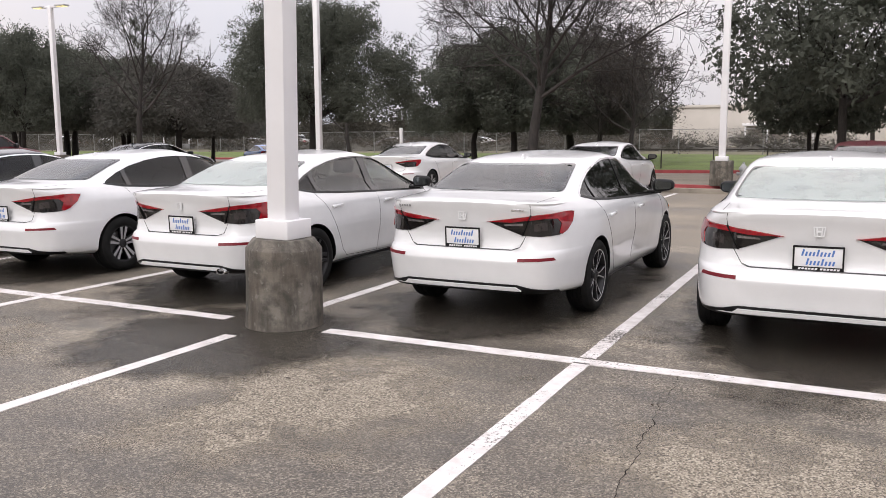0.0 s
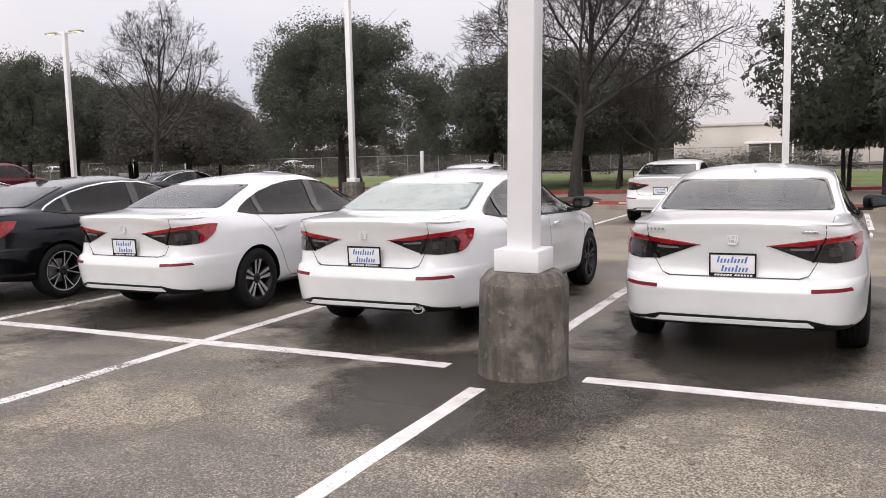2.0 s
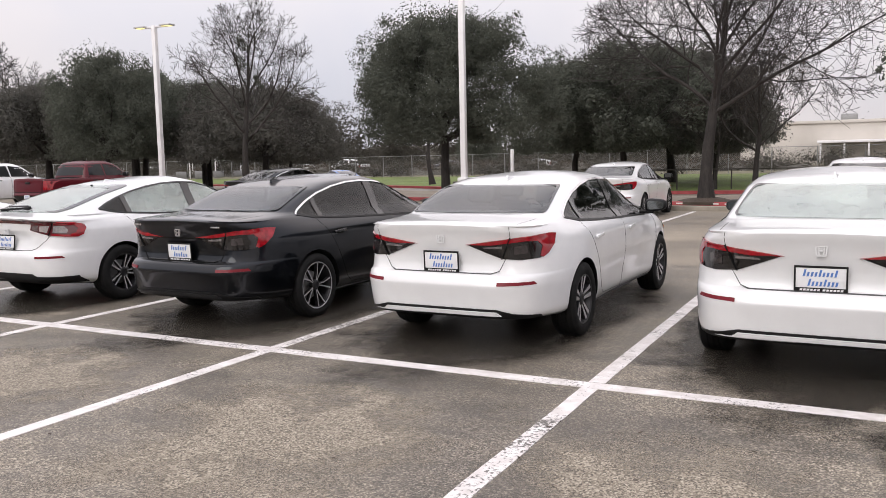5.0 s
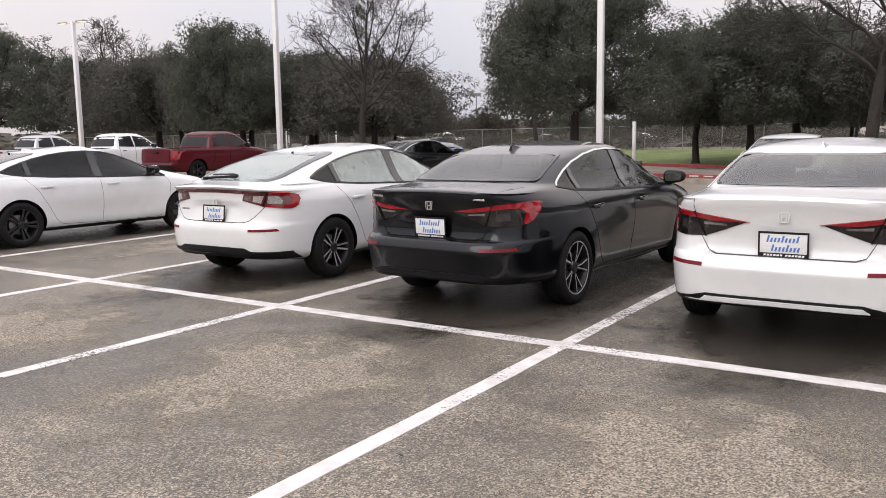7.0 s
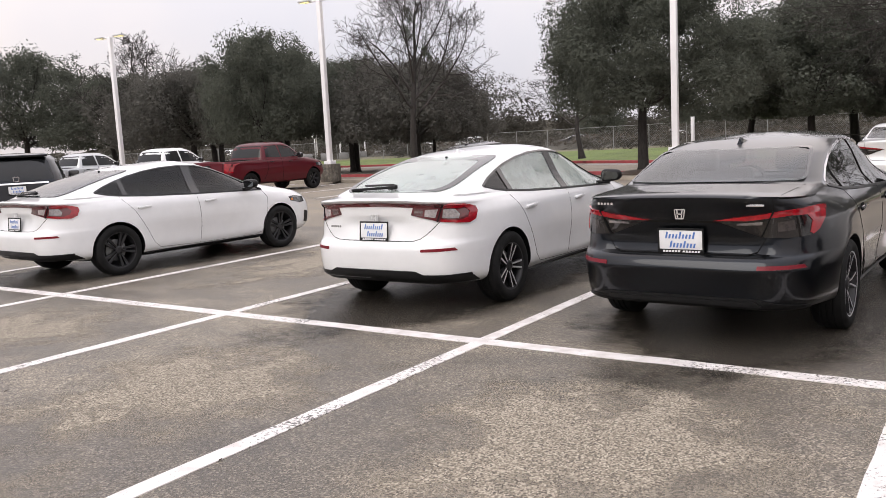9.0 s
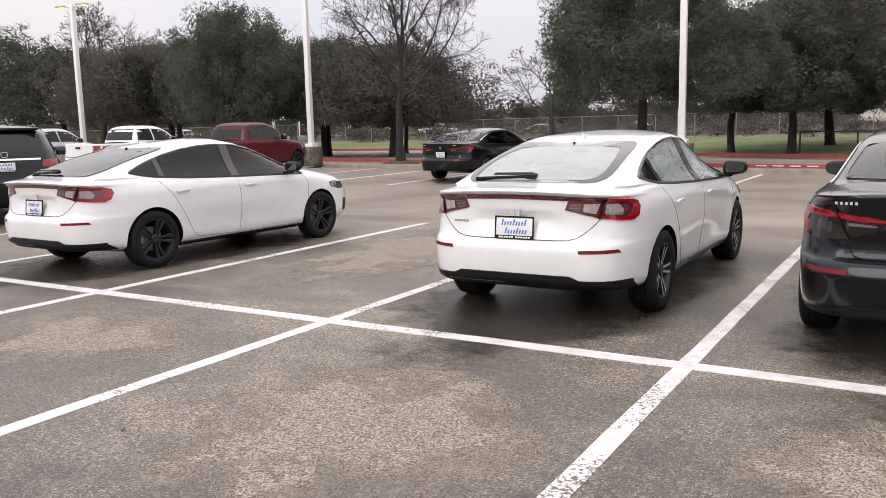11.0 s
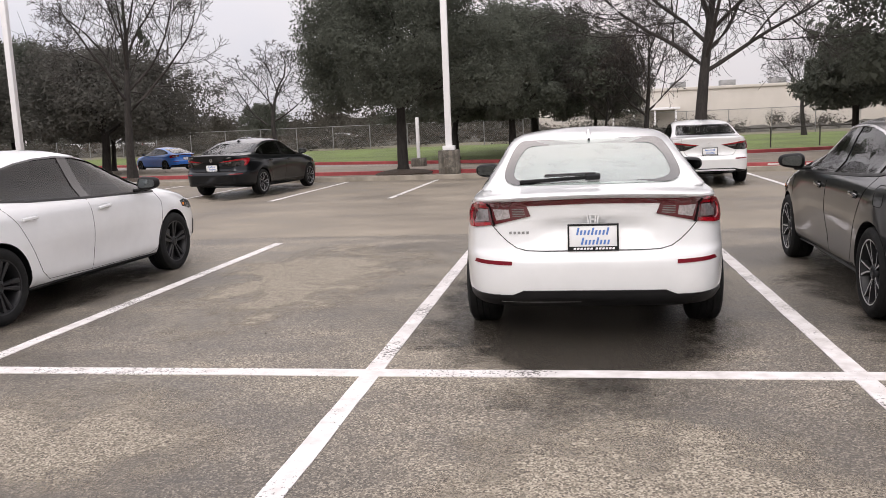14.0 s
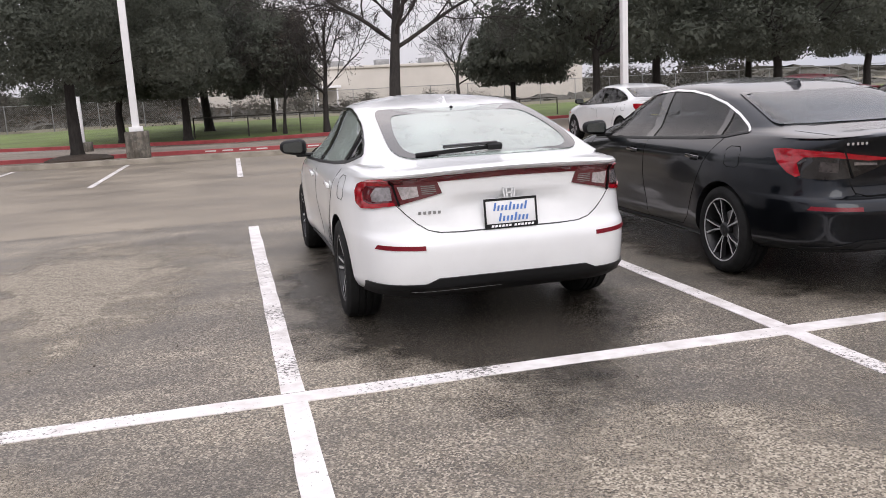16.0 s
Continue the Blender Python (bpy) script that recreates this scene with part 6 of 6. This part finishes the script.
def oak_meshes(seed, height, spread, low, trunk_r=0.2, clumps=520, per=82, size=0.039, m=None, stems=1, fill=1.0):
    """An evergreen: trunk, limbs, and a crown of clumps of small leaves with gaps."""
    rnd = random.Random(seed)
    tv, tf = [], []
    lv, lf = [], []
    fork = low + 0.35
    for s in range(stems):
        off = Vector((0.55 * (s - (stems - 1) / 2), 0, 0))
        tube([off + Vector((0, 0, -0.05)), off + Vector((0, 0, 0.2)), off + Vector((rnd.uniform(-0.1, 0.1), 0, fork * 0.6)), off * 1.6 + Vector((rnd.uniform(-0.15, 0.15), 0, fork))],
             [trunk_r * 1.5, trunk_r * 1.1, trunk_r * 0.9, trunk_r * 0.8], 9, tv, tf)
    tips = []
    for k in range(9):
        a = 2 * math.pi * k / 9 + rnd.uniform(-0.3, 0.3)
        grow(rnd, lv, lf, tips, Vector((0, 0, fork - 0.25 + 0.1 * k)), Vector((math.cos(a), math.sin(a), 0.35 + 0.12 * k)), spread * 0.5, trunk_r * 0.5, 2, 0.7, 0.04, 5)
    cv, cf = [], []
    centres = []
    lobes = []
    for k in range(64):
        a = 2.4 * k + rnd.uniform(-0.3, 0.3)
        up = 0.06 + 0.86 * ((k + rnd.random()) / 64)
        reach = spread * (1 - ((up - 0.26) / 0.70) ** 2) ** 0.5
        rr = reach * (1.0 if k % 3 else 0.5) * rnd.uniform(0.62, 0.98)
        lobes.append((Vector((rr * math.cos(a), rr * math.sin(a), low + (height - low) * up)), spread * rnd.uniform(0.15, 0.31)))
    lobes.append((Vector((0.1 * spread, 0, height - 0.12 * (height - low))), spread * 0.2))
    while len(centres) < clumps:
        c, r = rnd.choice(lobes)
        d = Vector((rnd.gauss(0, 1), rnd.gauss(0, 1), rnd.gauss(0, 0.85))).normalized()
        p = c + d * r * rnd.uniform(0.55, 1.08)
        if low + 0.1 < p.z < height and p.to_2d().length < spread * 1.22:
            centres.append((p, rnd.uniform(0.20, 0.42) * spread / 4.2))
    leaf_cloud(rnd, centres, per, size, m, cv, cf, floor=low)
    leaf_cloud(rnd, [(c, r * 0.90) for c, r in lobes], int(820 * fill), 0.060 / fill ** 0.5 if fill < 1 else 0.060, m, cv, cf, floor=low)
    trunk = mesh_from("trunk", tv, tf, M_BARK, smooth=True)
    limbs = mesh_from("limb_crown", lv, lf, M_BARK, smooth=True)
    crown = mesh_from("crown", cv, cf, m or M_LEAF)
    return trunk, limbs, crown


def tree_thing(name, label, meshes, m, group):
    t = thing(name, label, "tree", m, group)
    for n, me in meshes:
        part(n, me, t)
    return t


OAKS = []
for seed, h, r, low, stems in ((1, 7.4, 4.7, 2.1, 1), (2, 6.2, 5.2, 1.8, 1), (3, 8.6, 4.8, 2.2, 1), (4, 6.8, 5.0, 2.2, 2)):
    tr, li, cr = oak_meshes(seed, h, r, low, clumps=900, per=38, size=0.058, fill=0.5, stems=stems, m=M_LEAF if seed != 2 else M_LEAF_DULL)
    OAKS.append((h, (("trunk", tr), ("limb_crown", li), ("crown", cr))))
tr, li, cr = oak_meshes(9, 8.2, 4.8, 2.6, trunk_r=0.18, clumps=420, per=70, size=0.042, m=M_LEAF, fill=0.2)
OAKS.append((8.2, (("trunk", tr), ("limb_crown", li), ("crown", cr))))
tr, li, cr = oak_meshes(11, 7.6, 4.7, 2.3, clumps=1050, per=95, size=0.039, m=M_LEAF, fill=1.0)
OAKS.append((7.6, (("trunk", tr), ("limb_crown", li), ("crown", cr))))
tr, li, cr = oak_meshes(12, 6.8, 4.8, 1.7, clumps=420, per=24, size=0.095, m=M_LEAF, fill=0.15)
OAKS.append((6.8, (("trunk", tr), ("limb_crown", li), ("crown", cr))))
tr, li, cr = oak_meshes(13, 5.4, 3.1, 2.0, trunk_r=0.11, clumps=560, per=50, size=0.046, m=M_LEAF, stems=2, fill=0.3)
OAKS.append((5.4, (("trunk", tr), ("limb_crown", li), ("crown", cr))))
BARE = []
for seed, h, tr_, fs, le, nl, kd, thin, ri in ((5, 8.6, 0.19, 0.27, 0.95, 9, (5, 7, 8), 0.0080, 0.42), (6, 9.4, 0.20, 0.29, 0.92, 12, (6, 10, 11), 0.0074, 0.26), (7, 6.0, 0.10, 0.28, 0.80, 6, (5, 5, 6), 0.008, 0.40), (8, 9.0, 0.19, 0.25, 0.95, 8, (4, 6, 7), 0.0135, 0.40)):
    tr, li, tips = bare_tree_meshes(seed, h, tr_, fs, le, nl, kd, thin, ri)
    BARE.append((h, [("trunk", tr), ("limb_crown", li)], tips))


def oak(k, x, y, z, height, turn, wide=1.0, label="evergreen oak with a dense dark green crown", deep=1.0):
    h, meshes = OAKS[k]
    s = height * 0.93 / h
    wide *= 1.06
    t = tree_thing("oak_tree", label, meshes, pose(x, y, z, 0, 0, turn), "trees")
    t.scale = (s * wide, s * wide * deep, s)
    return t


def bare(k, x, y, z, height, turn, wide=1.0, label="leafless tree with a wide net of fine grey twigs"):
    h, meshes, tips = BARE[k]
    s = height / h
    t = tree_thing("bare_tree", label, meshes, pose(x, y, z, 0, 0, turn), "trees")
    t.scale = (s * wide, s * wide, s)
    return t


oak(5, -19.8, 28.4, 0.1, 7.4, 20, 0.92, deep=0.75)
mistle = bare(0, -29.85, 28.7, 0.1, 8.4, 60, 0.85, 'leafless tree with fine grey twigs and dark mistletoe clumps')
for mz, mx, mr in ((6.05, -0.1, 0.40), (6.8, 0.0, 0.32), (5.1, 1.0, 0.2)):
    mv, mf = [], []
    leaf_cloud(random.Random(int(mz * 10)), [(Vector((0, 0, 0)), mr), (Vector((0.16, 0.1, -0.18)), mr * 0.8), (Vector((-0.1, 0, 0.2)), mr * 0.7)], 230, 0.035, None, mv, mf)
    tagged(part('mistletoe_clump', mesh_from('mistletoe_clump', mv, mf, M_LEAF), mistle, 'dark green mistletoe clump', Matrix.Rotation(radians(-60), 4, 'Z') @ Matrix.Translation((mx, 0, mz))), kind='stuff')
bare(1, -10.15, 28.2, 0.1, 9.6, 10, 1.0)
oak(1, -36.2, 37.5, -0.05, 6.4, 80, 1.0)
oak(1, -16.4, 52.0, -0.1, 8.6, 200, 0.95)
oak(2, -17.3, 44.2, -0.2, 8.4, 250, 1.05)
oak(1, -13.0, 46.8, -0.2, 6.8, 300, 0.5, 'slender dull brown-green oak beside the far red kerb')
oak(0, -20.5, 45.9, -0.2, 7.6, 40, 0.9)
oak(2, -42.0, 31.6, 0.0, 8.3, 30, 0.74)
oak(0, -46.6, 37.5, 0.0, 7.8, 150, 0.95)
oak(3, -41.5, 38.5, 0.0, 7.0, 95, 0.8)
oak(1, -40.3, 45.0, -0.1, 6.0, 20, 0.7)
oak(1, -56.0, 38.5, 0.0, 7.8, 310)
oak(3, -51.0, 42.0, 0.0, 8.4, 200, 0.9)
bare(3, -66.0, 42.0, 0.0, 11.0, 140)
oak(2, -80.0, 40.0, 0.0, 12.0, 100)
oak(0, -72.0, 43.0, 0.0, 9.0, 260)
oak(3, -63.5, 47.0, 0.0, 8.2, 15)
oak(4, -0.3, 34.2, -0.2, 9.2, 15, 0.88, 'thin-leaved oak with sky showing through its crown')
oak(2, 7.5, 33.0, 0.0, 9.0, 190)
oak(3, 9.0, 46.0, -0.1, 9.0, 60)
oak(2, 16.5, 48.0, 0.0, 9.6, 250)
oak(0, 24.5, 47.0, 0.0, 9.0, 10)
oak(7, -1.6, 41.0, -0.25, 5.5, 62, 0.88, 'small evergreen oak with a flat-bottomed crown on two stems')
bare(3, 1.1, 60.0, 0.0, 7.5, 210)
twiggy = bare(3, -10.55, 43.8, -0.2, 7.4, 130, 0.95, 'brown twiggy tree with some dead leaves')
lv_, lf_ = [], []
leaf_cloud(random.Random(31), [(p, 0.22) for p, d in BARE[3][2]], 2, 0.045, None, lv_, lf_)
part('crown', mesh_from('crown', lv_, lf_, M_LEAF_BROWN), twiggy, 'sparse dead brown leaves')
bare(2, -12.6, 44.5, -0.2, 5.6, 30)
# a few trees far out in the field
for fx, fy, fh, turn in ((-72.0, 92.0, 6.4, 40), (-77.5, 96.0, 7.0, 0), (-84.0, 99.0, 6.6, 120), (-54.0, 104.0, 6.0, 200), (-96.0, 100.0, 7.4, 290)):
    oak(6, fx, fy, 0.1, fh, turn, 0.8, "far evergreen oak standing in the dry field")
bare(2, -32.2, 50.2, 0.0, 7.0, 170, 1.5)

# ---------------------------------------------------------------- fence, building, distance
def fence(y, x0, x1, z, height):
    f = thing("chain_fence", "long grey chain-link fence on steel posts", "fence", pose(0, y, z))
    post = lathe("post", [(0.0, height), (0.032, height), (0.032, -0.3)], 8, M_GALV)
    x = x0
    while x <= x1:
        part("post", post, f, "", pose(x, 0, 0))
        x += 3.0
    vs, fs = [], []
    tube([Vector((x0, 0, height - 0.04)), Vector((x1, 0, height - 0.04))], [0.022, 0.022], 6, vs, fs)
    part("top_rail", mesh_from("top_rail", vs, fs, M_GALV), f)
    vs, fs = [], []
    x = x0
    while x < x1:
        for s in (1, -1):
            a, b = Vector((x, 0, 0.05)), Vector((x + s * (height - 0.1), 0, height - 0.05))
            tube([a, b], [0.0028, 0.0028], 3, vs, fs)
        x += 0.14
    tagged(part("wire_mesh", mesh_from("wire_mesh", vs, fs, M_GALV), f, "fine steel wire mesh"), kind="stuff")


fence(64.5, -120, 60, 0.15, 1.9)

# low pipe rail along the far kerb
rail = thing("pipe_rail", "low dark pipe rail fence along the far kerb", "fence", pose(0, 0, -0.2))
rail_post = lathe("post", [(0.0, 1.05), (0.035, 1.05), (0.035, -0.2)], 8, M_DARK_STEEL)
rx = [-17.0 + 2.6 * i for i in range(9)]
for x in rx:
    part("post", rail_post, rail, "", pose(x, red_far_y(x) + 1.6, 0))
vs, fs = [], []
tube([Vector((x, red_far_y(x) + 1.6, 1.02)) for x in rx], [0.03] * len(rx), 6, vs, fs)
part("rail", mesh_from("rail", vs, fs, M_DARK_STEEL), rail)

# pale low building
b = thing("low_building", "long cream single-storey building with a flat roof and a porch", "building", pose(0, 92, 0))
part("wall", box_me("wall", (43, 20, 5.2), (3.5, 10, 1.9), M_WALL, 0.05), b)
part("roof_edge", box_me("roof_edge", (43.6, 20.4, 0.3), (3.5, 10, 4.6), M_WALL, 0.05), b, "pale roof edge")
part("porch_roof", box_me("porch_roof", (7, 3, 0.25), (-7, -1.5, 2.6), M_POLE, 0.03), b, "white porch roof")
for i in range(4):
    part("porch_post", box_me("porch_post", (0.16, 0.16, 3.0), (-10.2 + 2.1 * i, -2.8, 1.1), M_POLE, 0.02), b)
for i in range(5):
    part("roof_unit", box_me("roof_unit", (1.6, 1.4, 0.9), (-8 + 5.3 * i, 6, 5.1), M_GALV, 0.05), b, "grey roof unit")

# far woods: one belt of dull twigs and leaves round dense hearts
rnd = random.Random(12)
wv, wf = [], []
cent = []
for i in range(200):
    x = -190 + 250 * (i + rnd.random()) / 200
    y = rnd.uniform(104, 145)
    h = rnd.uniform(3.4, 7.4) * (1.0 if x < -20 else 0.62)
    for j in range(3):
        cent.append((Vector((x + rnd.uniform(-2, 2), y, h * rnd.uniform(0.2, 0.85))), rnd.uniform(1.5, 2.9)))
leaf_cloud(rnd, [(c, r * 1.2) for c, r in cent], 190, 0.14, None, wv, wf, 0.9)
leaf_cloud(rnd, [(c, r * 0.9) for c, r in cent], 60, 0.32, None, wv, wf, 0.9)
tagged(new("far_woods", mesh_from("far_woods", wv, wf, M_WOODS)), "distant belt of dull brown and green woods", "woods", kind="stuff")
wv, wf = [], []
cent = []
for i in range(190):
    x = rnd.uniform(-120, 10)
    y = rnd.uniform(68, 92)
    cent.append((Vector((x, y, rnd.uniform(0.3, 1.2))), rnd.uniform(0.7, 1.7)))
leaf_cloud(rnd, [(c, r * 1.15) for c, r in cent], 420, 0.06, None, wv, wf, 0.7)
leaf_cloud(rnd, [(c, r * 0.85) for c, r in cent], 90, 0.13, None, wv, wf, 0.7)
tagged(new("scrub", mesh_from("scrub", wv, wf, M_WOODS)), "low brown winter scrub behind the fence", "scrub", kind="stuff")

# a low bank of brown scrub along the fence
bv_, bf_ = [], []
for i in range(420):
    x = -140 + 0.47 * i
    h = 1.0 + 0.5 * noise.noise(Vector((x * 0.11, 2, 0))) + 0.5 * noise.noise(Vector((x * 0.5, 7, 0))) + 0.35 * noise.noise(Vector((x * 1.7, 9, 0)))
    if x > -14:
        h *= 0.62
    for j in range(6):
        f = j / 5
        bv_.append((x + 0.16 * rnd.uniform(-1, 1), 72 + 2.6 * f + 0.5 * rnd.uniform(-1, 1), 0.05 + h * f ** 0.6 + 0.12 * rnd.uniform(-1, 1)))
for i in range(419):
    for j in range(5):
        k = i * 6 + j
        bf_.append((k, k + 6, k + 7, k + 1))
twigs = [(Vector(v) + Vector((0, -0.2, 0.12)), rnd.uniform(0.28, 0.55)) for k, v in enumerate(bv_) if k % 6 > 1 and (v[0] < -14 or noise.noise(Vector((v[0] * 0.3, 4, 0))) > 0.4)]
kv_, kf_ = [], []
leaf_cloud(rnd, twigs, 24, 0.075, None, kv_, kf_, 0.9)
tagged(new("scrub", mesh_from("scrub", kv_, kf_, M_LEAF_BROWN)), "brown winter twigs and dead leaves along the fence", "scrub", kind="stuff")
tagged(new("scrub_bank", mesh_from("scrub_bank", bv_, bf_, M_THICKET)), "low dense brown scrub along the fence", "scrub", kind="stuff")

# the far edge of the woods, too far off to tell trees apart
rows = 7
bv_, bf_ = [], []
nx = 190
for i in range(nx):
    x = -300 + 2.3 * i
    h = 4.6 + 1.7 * noise.noise(Vector((x * 0.035, 0, 0))) + 1.2 * noise.noise(Vector((x * 0.16, 3, 0))) + 0.9 * noise.noise(Vector((x * 0.6, 5, 0)))
    if x > -20:
        h *= 0.7
    for j in range(rows):
        f = j / (rows - 1)
        bv_.append((x + 0.7 * rnd.uniform(-1, 1), 152 + 5 * f + 1.4 * rnd.uniform(-1, 1), -0.3 + h * f ** 0.7 + 0.25 * rnd.uniform(-1, 1)))
for i in range(nx - 1):
    for j in range(rows - 1):
        k = i * rows + j
        bf_.append((k, k + rows, k + rows + 1, k + 1))
tagged(new("backdrop", mesh_from("backdrop", bv_, bf_, M_THICKET)), "distant brown wooded bank", "woods", kind="structure")

# an unseen belt of trees, added to close the other side and darken reflections
wv, wf = [], []
cent = []
for i in range(110):
    x = -110 + 180 * (i + rnd.random()) / 110
    for j in range(2):
        cent.append((Vector((x, rnd.uniform(-40, -34), rnd.uniform(1.2, 6.2))), rnd.uniform(1.6, 2.5)))
leaf_cloud(rnd, cent, 190, 0.30, None, wv, wf, 0.9)
tagged(new("far_woods", mesh_from("far_woods", wv, wf, M_LEAF_DULL)), "unseen dull green belt of trees added to darken reflections", "woods", kind="stuff")

# fire hydrant on the island
h = thing("fire_hydrant", "grey fire hydrant on the island", "hydrant", pose(-2.75, 26.3, 0.02))
part("barrel", lathe("barrel", [(0.0, 0.0), (0.16, 0.0), (0.16, 0.04), (0.10, 0.05), (0.10, 0.48), (0.13, 0.50), (0.13, 0.54), (0.11, 0.60), (0.06, 0.67), (0.03, 0.69), (0.03, 0.74), (0.0, 0.74)], 20, M_HYDRANT), h)
part("lower_barrel", lathe("lower_barrel", [(0.0, 0.0), (0.175, 0.0), (0.175, 0.05), (0.125, 0.06), (0.125, 0.24), (0.14, 0.26), (0.0, 0.26)], 20, M_PLASTIC), h, "black lower barrel")
for a in (0, 90, 180):
    part("outlet", lathe("outlet", [(0.0, 0.19), (0.055, 0.19), (0.06, 0.15), (0.045, 0.14), (0.045, 0.05)], 14, M_HYDRANT, axis="x"), h, "", pose(0, 0, 0.40, 0, 0, a + 180))

# a shelter and parked vehicles far off across the field
sh = thing("open_shelter", "white open shelter with a flat roof far across the field", "shelter", pose(-72, 74, 0.1, 0, 0, 40))
part("roof", box_me("roof", (9, 4.5, 0.3), (0, 0, 2.7), M_POLE, 0.05), sh)
for sx in (-4.2, -1.4, 1.4, 4.2):
    for sy in (-2, 2):
        part("post", box_me("post", (0.14, 0.14, 2.7), (sx, sy, 1.3), M_POLE, 0.02), sh)
for i in range(6):
    part("bench_frame", box_me("bench_frame", (1.1, 0.5, 0.8), (-5 + 2.0 * i, -3.6, 0.4), M_GALV, 0.04), sh, "grey metal bench")
for i, (fx, fy, fr, src) in enumerate(((-58, 80, 80, white_truck), (-66, 82, 95, white_exhaust), (-88, 78, 70, white_exhaust), (-47, 84, 100, far_dark), (-98, 80, 85, white_truck), (-38, 88, 90, white_exhaust))):
    copy_thing(src, pose(fx, fy, 0.12, 0, 0, fr))

# floodlight mast beyond the field
fm = thing("floodlight_mast", "thin grey floodlight mast far beyond the field", "light mast", pose(-78.8, 120, 0))
part("mast", lathe("mast", [(0.0, 8.2), (0.09, 8.2), (0.16, 0.0), (0.0, 0.0)], 10, M_GALV), fm)
part("cross_bar", box_me("cross_bar", (1.7, 0.12, 0.12), (0, 0, 8.0), M_GALV, 0.02), fm)
for sx in (-0.65, 0.0, 0.65):
    part("floodlight", box_me("floodlight", (0.5, 0.35, 0.5), (sx, -0.1, 8.25), M_GALV, 0.06), fm)
